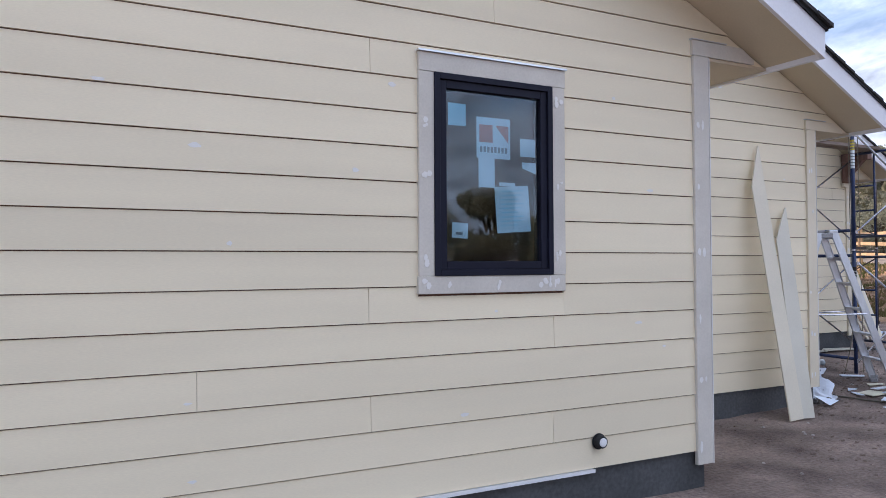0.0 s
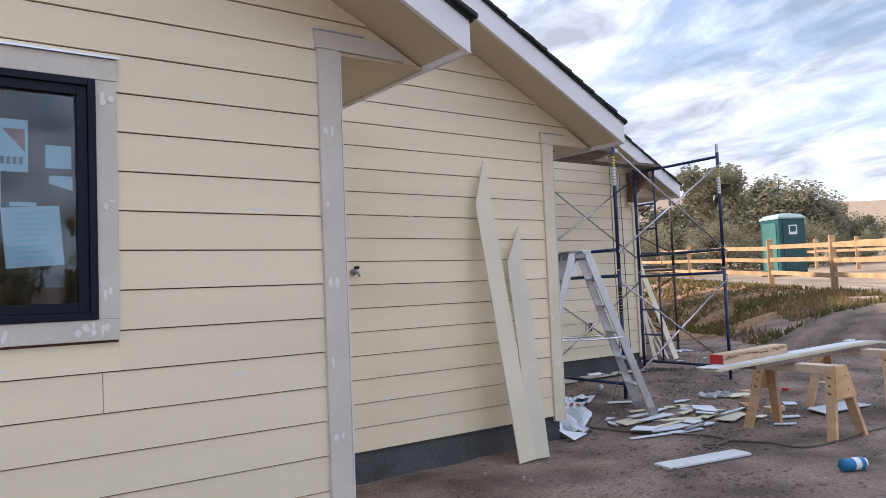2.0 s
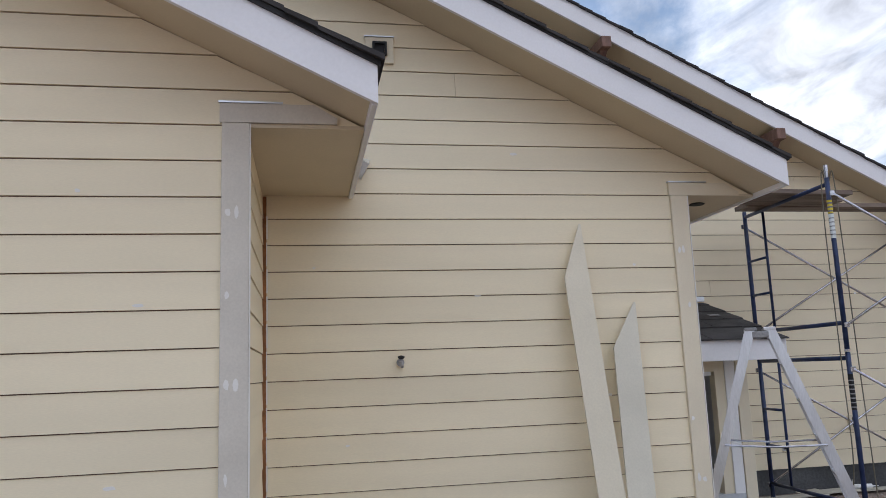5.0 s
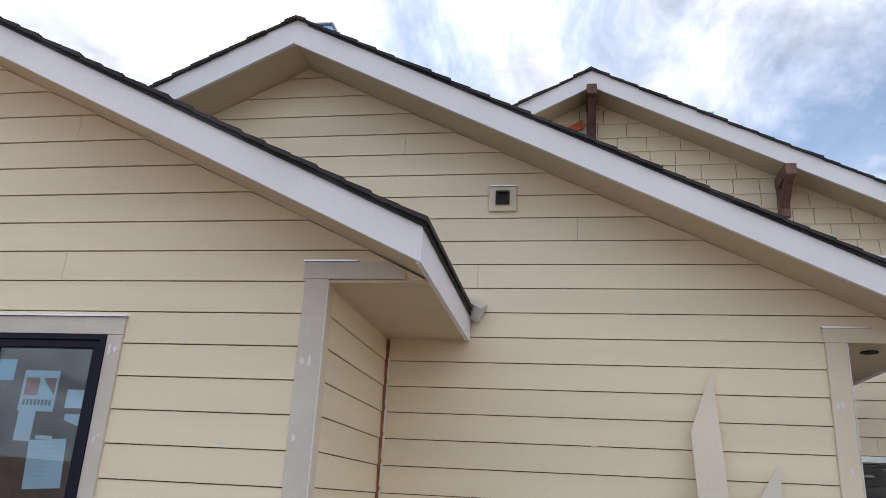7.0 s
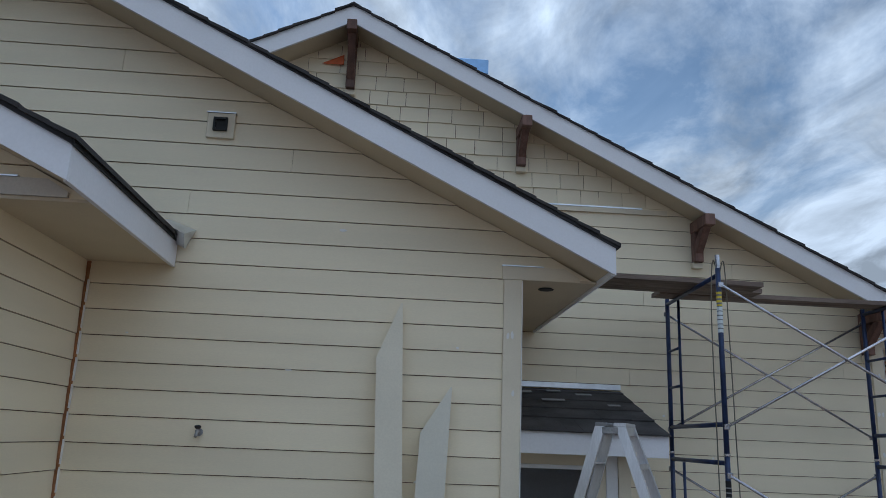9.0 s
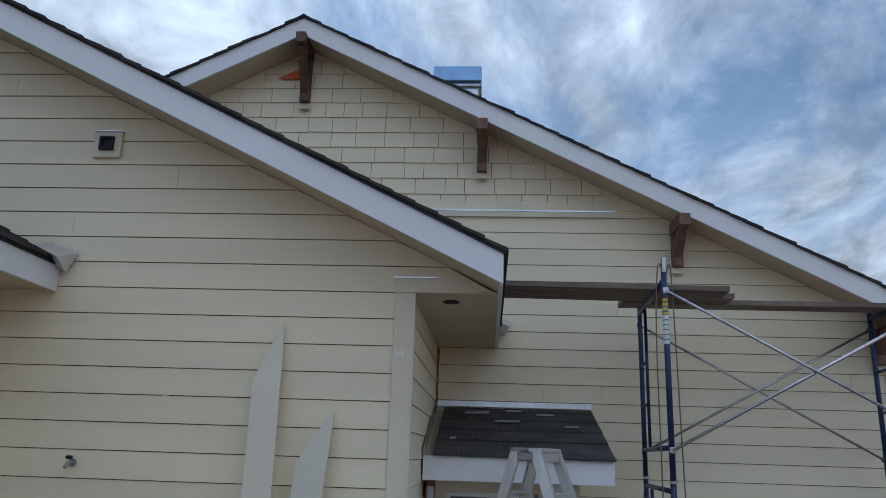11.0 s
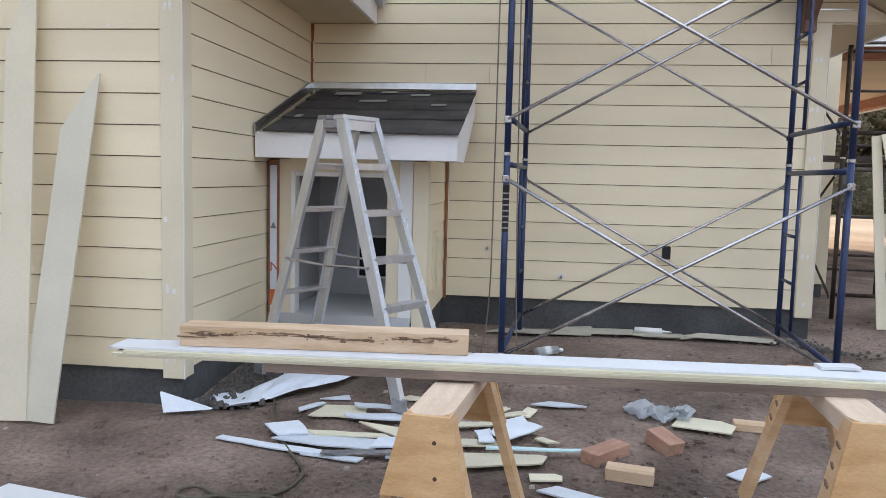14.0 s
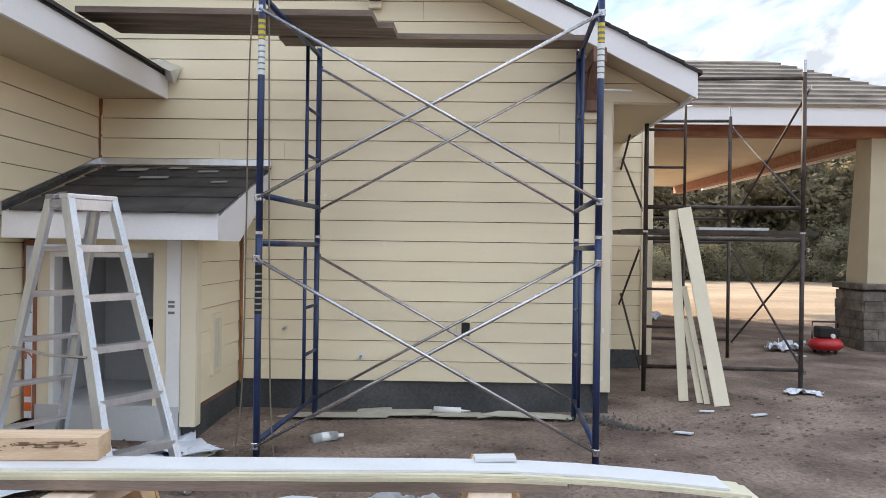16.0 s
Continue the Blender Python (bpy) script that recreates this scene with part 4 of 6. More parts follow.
letter.matrix_basis = pose(6.913, 6.096, 0.66, 90)
part("backing_post", cube(6.90, 6.968, 6.105, 6.179, 0.25, 1.49), M["red_wood"], t, "bare reddish stud")


# ---- scaffolds ----
def scaffold(name, label, paint, p, W, D, base, stickers, turn=0.0, skew=0.0):
    """Two storeys of tube frames. p: front left foot; W along x between frames, D along y across a frame; skew sets the second frame back."""
    t = thing(name, label, "scaffold")
    t.matrix_world = pose(p[0], p[1], 0, 0, 0, turn)
    x0, y0 = 0.0, 0.0
    H = 1.524
    for x, y0 in ((x0, 0.0), (x0 + W, skew)):
        for lv in range(2):
            b = base + lv * H
            fr = part("scaffold_frame", tube(bmesh.new(), [(x, y0, b), (x, y0, b + H - 0.006)], 0.0215, 10), paint, t)
            smooth(fr)
            smooth(part("post", tube(bmesh.new(), [(x, y0 + D, b), (x, y0 + D, b + H - 0.006)], 0.0215, 10), paint, fr))
            for z in (0.24, H - 0.06):
                smooth(part("cross_bar", tube(bmesh.new(), [(x, y0 + 0.021, b + z), (x, y0 + D - 0.021, b + z)], 0.019, 8), paint, fr))
            yi = y0 + D - 0.36
            smooth(part("inner_post", tube(bmesh.new(), [(x, yi, b + 0.26), (x, yi, b + H - 0.08)], 0.014, 8), paint, fr))
            for z in (0.62, 0.98):
                smooth(part("rung", tube(bmesh.new(), [(x, yi + 0.014, b + z), (x, y0 + D - 0.021, b + z)], 0.013, 8), paint, fr))
            for y in (y0, y0 + D):
                part("coupling", tube(bmesh.new(), [(x, y, b + H - 0.004), (x, y, b + H + (0.11 if lv else 0.014))], 0.019 if lv else 0.026, 10), M["galv"], fr, "galvanised coupling pin")
    for lv in range(2):
        for y, sg in ((0.0, -0.034), (D, 0.034)):
            za, zb2 = base + lv * H + 0.22, base + lv * H + 1.37
            for o, (p0, q0) in ((0.0, (za, zb2)), (sg * 0.5, (zb2, za))):
                br = part("cross_brace", tube(bmesh.new(), [(x0, y + sg + o, p0), (x0 + W, y + skew + sg + o, q0)], 0.0118, 8), M["galv"] if paint is M["steel_blue"] else paint, t, "bright tubular cross brace")
                smooth(br)
                for xx, yy, zz in ((x0, y + sg + o, p0), (x0 + W, y + skew + sg + o, q0)):
                    part("brace_end", cube(xx - 0.022, xx + 0.022, yy - 0.008, yy + 0.008, zz - 0.022, zz + 0.022, 0.004), M["galv"], br)
    if stickers:
        for x, y0 in ((x0, 0.0), (x0 + W, skew)):
            yel = part("yellow_label", tube(bmesh.new(), [(x, y0, base + 2.72), (x, y0, base + 2.84)], 0.0222, 10), M["yellow"], t, "yellow warning sticker")
            lab = part("maker_label", tube(bmesh.new(), [(x, y0, base + 2.50), (x, y0, base + 2.715)], 0.0222, 10), M["paper"], t, "white sticker with dark print bars")
            for k in range(5):
                part("print_bar", tube(bmesh.new(), [(x, y0, base + 2.53 + k * 0.036), (x, y0, base + 2.538 + k * 0.036)], 0.0225, 10), M["ink"], lab)
            for k in range(3):
                part("print_bar", tube(bmesh.new(), [(x, y0, base + 2.735 + k * 0.035), (x, y0, base + 2.75 + k * 0.035)], 0.0227, 10), M["ink"], yel)
        y0 = 0.0
        lab = part("maker_label", tube(bmesh.new(), [(x0, y0, base + 1.03), (x0, y0, base + 1.33)], 0.0222, 10), M["rubber"], t, "black sticker with white print bars")
        for k in range(7):
            part("print_bar", tube(bmesh.new(), [(x0, y0, base + 1.05 + k * 0.037), (x0, y0, base + 1.06 + k * 0.037)], 0.0225, 10), M["ink_pale"], lab)
    return t


scaffold("scaffold", "two-storey blue tube scaffold with bright cross braces", M["steel_blue"], (8.688, 5.53), 2.08, 1.45, 0.022, True, -3.7, 0.145)
scaffold("scaffold", "two-storey dark rusty scaffold beside the porch", M["steel_dark"], (13.16, 8.07), 2.4, 1.45, 0.13, False, 86)


def plank(name, label, p, q, w, h, material, category="plank", group="", bev=0.003, side=(0, 0, 1)):
    return single(name, bar(bmesh.new(), p, q, w, h, side), material, label, category, group)


for k in range(2):
    plank("scaffold_plank", "long weathered plank lying across the scaffold", (7.25 + 0.08 * k, 6.20 + 0.27 * k, 3.09 - 0.0 * k), (9.32 + 0.12 * k, 6.12 + 0.27 * k, 3.052), 0.25, 0.042, M["grey_wood"], group="scaffold planks")
plank("scaffold_plank", "long weathered plank lying across the scaffold", (8.55, 6.66, 3.052), (10.86, 6.66, 3.052), 0.24, 0.042, M["grey_wood"], group="scaffold planks")
plank("scaffold_plank", "dark plank platform on the rusty scaffold", (11.6, 8.6, 1.668), (13.5, 8.6, 1.668), 0.26, 0.045, M["steel_dark"], group="scaffold planks")
plank("scaffold_plank", "dark plank platform on the rusty scaffold", (11.6, 9.0, 1.668), (13.5, 9.0, 1.668), 0.26, 0.045, M["steel_dark"], group="scaffold planks")
plank("white_sheet", "white board lying on the scaffold platform", (12.35, 8.75, 1.705), (13.05, 8.75, 1.705), 0.35, 0.03, M["board_w"])


def rope(name, label, pts, r, material, category, group=""):
    """A smooth cord through points."""
    P = [Vector(p) for p in pts]
    P = [P[0] * 2 - P[1]] + P + [P[-1] * 2 - P[-2]]
    out = []
    for i in range(1, len(P) - 2):
        for k in range(10):
            u = k / 10
            a, b, c, d = P[i - 1:i + 3]
            out.append(0.5 * ((2 * b) + (c - a) * u + (2 * a - 5 * b + 4 * c - d) * u * u + (3 * b - a - 3 * c + d) * u ** 3))
    out.append(P[-2])
    return smooth(single(name, tube(bmesh.new(), out, r, 6), material, label, category, group))


rope("hanging_rope", "thin rope hanging from the scaffold top", [(8.71, 5.57, 3.0), (8.65, 5.54, 3.12), (8.615, 5.53, 2.6), (8.61, 5.52, 1.5), (8.60, 5.51, 0.6), (8.53, 5.57, 0.09)], 0.005, M["rope"], "rope", "ropes")
rope("hanging_rope", "thin rope hanging from the scaffold top", [(8.69, 5.52, 3.0), (8.73, 5.50, 3.10), (8.745, 5.50, 2.5), (8.76, 5.50, 1.4), (8.78, 5.50, 0.5), (8.81, 5.52, 0.08)], 0.005, M["rope"], "rope", "ropes")


# ---- stepladder ----
def stepladder():
    t = thing("stepladder", "paint-spotted aluminium twin stepladder standing open", "ladder")
    H = 1.645
    def rail(sx, sn):
        # from foot to top: sx across, sn front or rear
        return Vector((sx * 0.225, 0.65 if sn > 0 else -0.57, 0.0)), Vector((sx * 0.142, sn * 0.075, H))
    for sn in (1, -1):
        for sx in (1, -1):
            a, b = rail(sx, sn)
            r = part("rail", bar(bmesh.new(), a, b, 0.026, 0.072, (0, 1, 0)), M["alu"], t)
            part("rail_lip", bar(bmesh.new(), a + Vector((sx * -0.012, sn * 0.034, 0)), b + Vector((sx * -0.012, sn * 0.034, 0)), 0.03, 0.004, (0, 1, 0)), M["alu"], r)
            part("foot", bar(bmesh.new(), a + Vector((0, 0, -0.012)), a + Vector((0, 0, 0.06)), 0.036, 0.085, (0, 1, 0)), M["alu_dark"], r, "worn metal foot")
        for k in range(1, 6):
            u = k / 6.0
            la, lb = rail(-1, sn)
            ra, rb = rail(1, sn)
            p, q = la.lerp(lb, u), ra.lerp(rb, u)
            s = part("step", bar(bmesh.new(), p, q, 0.08, 0.012), M["alu"], t)
            part("step_lip", bar(bmesh.new(), p + Vector((0, sn * 0.038, -0.016)), q + Vector((0, sn * 0.038, -0.016)), 0.005, 0.032), M["alu"], s)
    for sn in (1, -1):
        top = part("top_plate", cube(-0.158, 0.158, 0.022 if sn > 0 else -0.115, 0.115 if sn > 0 else -0.022, H - 0.01, H + 0.02, 0.006), M["alu"] if sn > 0 else M["alu_dark"], t, "cast top plate")
        part("top_apron", cube(-0.156, 0.156, sn * 0.112 - 0.003, sn * 0.112 + 0.003, H - 0.07, H - 0.011), M["alu"], top)
    for sx in (-1, 1):
        part("hinge", cube(sx * 0.150 - 0.012, sx * 0.150 + 0.012, -0.06, 0.06, H - 0.06, H - 0.012, 0.004), M["alu_dark"], t, "dark hinge")
        p, q = rail(sx, 1), rail(sx, -1)
        sp = [p[0].lerp(p[1], 0.47) + Vector((sx * 0.02, 0, 0)), (p[0].lerp(p[1], 0.47) + q[0].lerp(q[1], 0.47)) / 2 + Vector((sx * 0.02, 0, -0.015)), q[0].lerp(q[1], 0.47) + Vector((sx * 0.02, 0, 0))]
        part("spreader", tube(bmesh.new(), sp, 0.009, 6), M["galv"], t, "folding spreader bar")
    rnd = random.Random(3)
    for _ in range(60):
        sx, sn, u = rnd.choice((1, -1)), rnd.choice((1, 1, -1)), rnd.random() * 0.95
        a, b = rail(sx, sn)
        c = a.lerp(b, u) + Vector((0, sn * 0.0385, 0))
        w, h = rnd.uniform(0.004, 0.01), rnd.uniform(0.006, 0.03)
        c.x += rnd.uniform(-0.008, 0.008)
        part("paint_spot", prism(bmesh.new(), [(c.x + w * math.cos(k), c.z + h * math.sin(k)) for k in range(6)], c.y, c.y + sn * 0.002), M["filler"], t)
    return t


lad = stepladder()
lad.matrix_world = pose(7.715, 5.27, 0.085, 0, 0, 239)


# ---- sawhorses and the boards on them ----
def sawhorse():
    t = thing("sawhorse", "plywood and pine sawhorse with splayed legs", "sawhorse", group="sawhorses")
    L, H = 0.80, 0.62
    part("top_beam", cube(-0.076, 0.076, -L / 2 + 0.019, L / 2 - 0.019, H - 0.075, H, 0.004), M["pine_t"], t)
    for sy in (1, -1):
        for sx in (1, -1):
            leg = part("leg", bar(bmesh.new(), (sx * 0.217, sy * (L / 2 + 0.02), 0.0), (sx * 0.056, sy * (L / 2 - 0.062), H - 0.004), 0.036, 0.085, (0, 1, 0)), M["pine"], t)
            bm = bmesh.new()
            for u, w in ((0.62, 0.02), (0.72, 0.014), (0.83, 0.024)):       # patches of bark on the outer edge
                c = Vector((sx * (0.217 - 0.1725 * u + 0.0175), sy * (L / 2 + 0.02 - 0.082 * u), u * (H - 0.004)))
                hexa(bm, [(c.x - 0.004, c.y - w, c.z - 0.02), (c.x + 0.004, c.y - w, c.z - 0.02), (c.x + 0.004, c.y + w * 0.6, c.z - 0.03), (c.x - 0.004, c.y + w * 0.6, c.z - 0.03)],
                     [(c.x - 0.012, c.y - w * 0.7, c.z + 0.012), (c.x - 0.004, c.y - w * 0.7, c.z + 0.012), (c.x - 0.004, c.y + w, c.z + 0.022), (c.x - 0.012, c.y + w, c.z + 0.022)])
            part("bark_patch", bm, M["bark_soft"], leg)
        z0, z1 = 0.35, H - 0.001

        def yy(z):
            return sy * (L / 2 + 0.062 - 0.08 * z / H)
        bm = bmesh.new()
        hexa(bm, [(-0.146, yy(z0), z0), (0.146, yy(z0), z0), (0.146, yy(z0) + sy * 0.018, z0), (-0.146, yy(z0) + sy * 0.018, z0)],
             [(-0.08, yy(z1), z1), (0.08, yy(z1), z1), (0.08, yy(z1) + sy * 0.018, z1), (-0.08, yy(z1) + sy * 0.018, z1)])
        gp = part("gusset", bm, M["ply"], t, "knotty plywood gusset")
        for px, pz in ((0.032, 0.535), (0.04, 0.42)):
            part("knot", tube(bmesh.new(), [(px * -sy, yy(pz) + sy * 0.016, pz), (px * -sy, yy(pz) + sy * 0.0195, pz)], 0.0075, 8), M["bracket"], gp)
    return t


sh = sawhorse()
SH1, SH2 = (8.592, 3.435), (10.035, 3.60)
sh.matrix_world = pose(SH1[0], SH1[1], ground_z(*SH1), 0, 0, -6.6)
copy_thing(sh, pose(SH2[0], SH2[1], ground_z(*SH2), 0, 0, -3))


def stack_y(x):
    return 3.475 + 0.045 * (x - 7.25)


ST = max(ground_z(*SH1), ground_z(*SH2)) + 0.62 + 0.0175


def sagging(bm, xa, xb, o, z, w, h):
    """A long thin board over the sawhorses, whose free end droops."""
    n = 14
    rings = []
    for k in range(n + 1):
        x = xa + (xb - xa) * k / n
        drop = 0.062 * max(0.0, (x - 10.0) / 0.9) ** 1.6
        c = stack_y(x) + o
        rings.append([bm.verts.new((x, c + dy, z - drop + dz)) for dy, dz in ((-w / 2, 0), (w / 2, 0), (w / 2, h), (-w / 2, h))])
    for a, b in zip(rings, rings[1:]):
        for k in range(4):
            bm.faces.new((a[k], a[(k + 1) % 4], b[(k + 1) % 4], b[k]))
    bm.faces.new(rings[0][::-1])
    bm.faces.new(rings[-1])
    return bm


plank("support_plank", "rough dark plank across the sawhorses", (7.85, stack_y(7.85) - 0.01, ST), (10.26, stack_y(10.26) - 0.01, ST), 0.16, 0.034, M["grey_wood"])
z = ST + 0.018
for k, (xa, xb, o, w) in enumerate(((7.27, 10.30, -0.008, 0.165), (7.25, 10.98, -0.014, 0.16), (7.29, 10.95, -0.01, 0.155), (7.22, 10.88, 0.01, 0.15))):
    single("siding_plank", sagging(bmesh.new(), xa, xb, o, z, w, 0.0078), M["board_e"] if k < 3 else M["board_w"], "long cement siding plank stacked on the sawhorses", "plank", "stacked siding planks")
    z += 0.0088
BEAM_Z = z + 0.001
t = thing("timber_beam", "short pine beam with bark streaks and red end", "beam")
xa, xb = 7.48, 8.63


def beam_y(x):
    """The near face of the beam, which lies askew on the planks."""
    return 3.475 + 0.075 * (x - 7.48)


BA, BB = Vector((xa, beam_y(xa) + 0.0625, BEAM_Z + 0.04)), Vector((xb, beam_y(xb) + 0.0625, BEAM_Z + 0.04))
part("beam", bar(bmesh.new(), BA, BB, 0.125, 0.08), M["pine_x"], t)
part("red_end", bar(bmesh.new(), BA + (BA - BB).normalized() * 0.0015, BA, 0.118, 0.074), M["red"], t, "red painted end")
rnd = random.Random(5)
bm = bmesh.new()
for _ in range(150):
    cx = rnd.uniform(xa + 0.02, xb - 0.03)
    cz = BEAM_Z + 0.054 + 0.006 * math.sin(cx * 9) + rnd.gauss(0, 0.005)
    w, h = 0.004 + 0.05 * rnd.random() ** 3, rnd.uniform(0.0005, 0.0022) + 0.004 * rnd.random() ** 6
    yy = beam_y(cx) - 0.0006
    prism(bm, [(cx + w * math.cos(a) * rnd.uniform(0.5, 1.3), cz + h * math.sin(a) * rnd.uniform(0.5, 1.6)) for a in (k * math.pi / 4 for k in range(8))], yy - 0.002, yy + 0.006)
part("bark_streaks", bm, M["bark_soft"], t, "thin brown bark streaks")
plank("board_scrap", "small white board scrap on the stacked planks", (9.98, stack_y(9.9) + 0.072, BEAM_Z + 0.005), (10.13, stack_y(10.1) + 0.072, BEAM_Z + 0.007), 0.065, 0.012, M["board_w"])


# ---- planks leaning on the walls ----
def leaning_plank(label, foot, head, w, material, shoulder, thick=0.012, tip_right=True, group="leaning planks"):
    """A board of width w that leans from foot (its middle) to head (its tip), the upper end cut to a point."""
    f, h = Vector(foot), Vector(head)
    up = h - f
    L = up.length
    side = Vector((1, 0, 0))
    nrm = side.cross(up).normalized()
    side = up.normalized().cross(nrm) * -1
    if side.x < 0:
        side = -side
    pts = [(-w / 2, 0), (w / 2, 0), (w / 2, L if tip_right else L - shoulder), (w / 2 - 0.012 if tip_right else -w / 2 + 0.012, L), (-w / 2, L - shoulder if tip_right else L)]
    bm = bmesh.new()
    u = up.normalized()
    lo = [bm.verts.new(f + side * a + u * b) for a, b in pts]
    hi = [bm.verts.new(f + side * a + u * b + nrm * thick) for a, b in pts]
    bm.faces.new(lo)
    bm.faces.new(hi[::-1])
    for i in range(len(pts)):
        j = (i + 1) % len(pts)
        bm.faces.new((lo[i], lo[j], hi[j], hi[i]))
    return single("leaning_plank", bm, material, label, "plank", group)


leaning_plank("cream plank with a pointed cut end leaning on the siding", (6.075, 4.37, 0.01), (5.965, 4.722, 2.485), 0.178, M["plank_beige"], 0.385)
leaning_plank("shorter grey plank with a pointed cut end against the siding", (6.225, 4.375, 0.01), (6.325, 4.722, 1.93), 0.19, M["plank_grey"], 0.325)
for k, (fx, fy, hx, top, w) in enumerate(((11.93, 7.62, 11.93, 1.86, 0.085), (12.20, 7.42, 12.02, 1.88, 0.13), (12.10, 7.50, 12.02, 1.15, 0.05), (12.05, 7.54, 12.03, 0.85, 0.05))):
    leaning_plank("pale trim plank leaning on the rusty scaffold", (fx, fy, 0.15), (hx, 8.02 - 0.03 * k, top), w, M["plank_beige"], 0.01, group="planks on the scaffold")


# ---- scraps on the ground ----
def scrap(x, y, a, b, turn, material, label="broken siding offcut lying on the soil", lift=0.0, tilt=0.0, cut=0.25, name="siding_offcut", group="siding offcuts", rnd=random.Random(77)):
    pts = [(-a / 2, -b / 2), (a / 2 * rnd.uniform(0.7, 1), -b / 2), (a / 2, b / 2 * rnd.uniform(0.2, 1)), (a / 2 * rnd.uniform(0.3, 1), b / 2), (-a / 2 * rnd.uniform(0.6, 1), b / 2)]
    bm = prism(bmesh.new(), pts, 0, 0.008, "z")
    return single(name, bm, material, label, "offcut", group, m=pose(x, y, ground_z(x, y) + 0.012 + lift, tilt, rnd.uniform(-2, 2), turn))


OW, OC = M["offcut_w"], M["offcut"]


def shard(pts, material, lift=0.0, tip=0.0, label="broken siding offcut in the heap on the soil", rnd=random.Random(31)):
    """An offcut of the given outline with slightly broken edges; tip lifts its far side."""
    cx, cy = sum(p[0] for p in pts) / len(pts), sum(p[1] for p in pts) / len(pts)
    out = []
    for (ax, ay), (bx, by) in zip(pts, pts[1:] + pts[:1]):
        n = 1 + int(math.hypot(bx - ax, by - ay) / 0.09)
        for k in range(n):
            j = 0.0 if k == 0 else 0.006
            out.append((ax + (bx - ax) * k / n - cx + rnd.uniform(-j, j), ay + (by - ay) * k / n - cy + rnd.uniform(-j, j)))
    return single("siding_offcut", prism(bmesh.new(), out, 0, 0.008, "z"), material, label, "offcut", "siding offcuts",
                  m=pose(cx, cy, ground_z(cx, cy) + 0.008 + lift, tip, rnd.uniform(-1.5, 1.5), 0))


shard([(7.472, 4.473), (7.596, 4.326), (7.747, 4.366), (7.710, 4.444), (7.635, 4.544)], OW, 0.03, 2)
shard([(7.571, 4.300), (7.821, 4.254), (8.123, 4.254), (8.124, 4.390), (7.695, 4.425)], OW, 0.014)
shard([(7.700, 4.444), (7.777, 4.375), (8.176, 4.401), (8.137, 4.444)], OC, 0.024)
shard([(7.271, 4.299), (7.293, 4.341), (7.661, 4.257), (7.879, 4.218), (7.863, 4.169), (7.610, 4.204)], OW, 0.0)
shard([(7.764, 4.203), (7.764, 4.163), (8.068, 4.103), (8.089, 4.153)], OW, 0.004)
shard([(7.874, 4.185), (7.874, 4.140), (8.215, 4.190), (8.215, 4.238)], M["alu_dark"], 0.02, label="narrow dark blue-grey offcut on the soil")
shard([(8.105, 4.238), (8.116, 4.383), (8.236, 4.392), (8.275, 4.257)], OW, 0.032)
shard([(8.192, 4.177), (8.192, 4.245), (8.371, 4.271), (8.381, 4.195)], OW, 0.01)
shard([(7.652, 4.670), (7.699, 4.874), (7.946, 4.889), (7.977, 4.674)], OC, 0.0)
shard([(7.849, 4.698), (7.895, 4.632), (8.348, 4.624), (8.341, 4.763)], OW, 0.02)
shard([(7.876, 4.838), (7.902, 4.778), (8.204, 4.771), (8.186, 4.816)], OW, 0.028, 3)
shard([(7.963, 4.584), (8.335, 4.312), (8.416, 4.384), (8.327, 4.494)], OC, 0.034, 2)
shard([(7.644, 4.934), (7.827, 4.956), (7.797, 5.037)], OW, 0.0)
shard([(8.107, 4.993), (8.301, 4.949), (8.331, 5.001), (8.167, 5.067)], OC, 0.0)
shard([(8.573, 4.120), (8.533, 4.304), (8.935, 4.322), (8.981, 4.304), (8.955, 4.209)], OC, 0.012)
shard([(8.495, 4.362), (8.477, 4.450), (8.776, 4.518), (8.795, 4.433)], OC, 0.018, 2)
shard([(8.598, 4.563), (8.678, 4.611), (8.716, 4.410), (8.636, 4.393)], OW, 0.03)
shard([(8.718, 4.675), (8.851, 4.784), (8.875, 4.699), (8.959, 4.631), (8.885, 4.530), (8.746, 4.402), (8.687, 4.513)], OW, 0.04, 2)
shard([(8.582, 4.753), (8.700, 4.776), (8.738, 4.714), (8.620, 4.691)], OW, 0.022)
shard([(8.441, 4.595), (8.443, 4.675), (8.738, 4.707), (8.678, 4.643)], OC, 0.022)
shard([(8.699, 4.826), (8.836, 4.894), (8.875, 4.856), (8.738, 4.795)], OC, 0.012, 4)
shard([(8.581, 4.923), (8.661, 4.999), (8.777, 4.969), (8.738, 4.893)], OC, 0.0)
shard([(8.915, 4.536), (8.955, 4.570), (9.045, 4.503), (8.975, 4.490)], OC, 0.01)
shard([(8.340, 4.834), (8.321, 4.886), (8.545, 4.944), (8.582, 4.884)], OW, 0.01)
shard([(8.675, 4.335), (8.675, 4.298), (9.244, 4.375), (9.229, 4.406)], M["paper_blue"], 0.03, label="long narrow pale blue offcut on the soil")
shard([(8.895, 5.040), (9.050, 5.025), (9.219, 5.058), (9.116, 5.103), (9.001, 5.114)], OW, 0.006)
scrap(9.85, 4.87, 0.32, 0.20, -20, OC)
scrap(9.10, 3.89, 0.34, 0.10, -25, OW)
scrap(9.94, 4.30, 0.18, 0.13, 40, OW)
scrap(9.88, 3.77, 0.75, 0.30, -10, OW, lift=0.01)
scrap(8.79, 3.72, 0.22, 0.06, -50, OW)
tq = [(6.765, 4.69, 0.115), (6.84, 4.58, 0.035), (7.09, 4.66, 0.045)]
bm = bmesh.new()
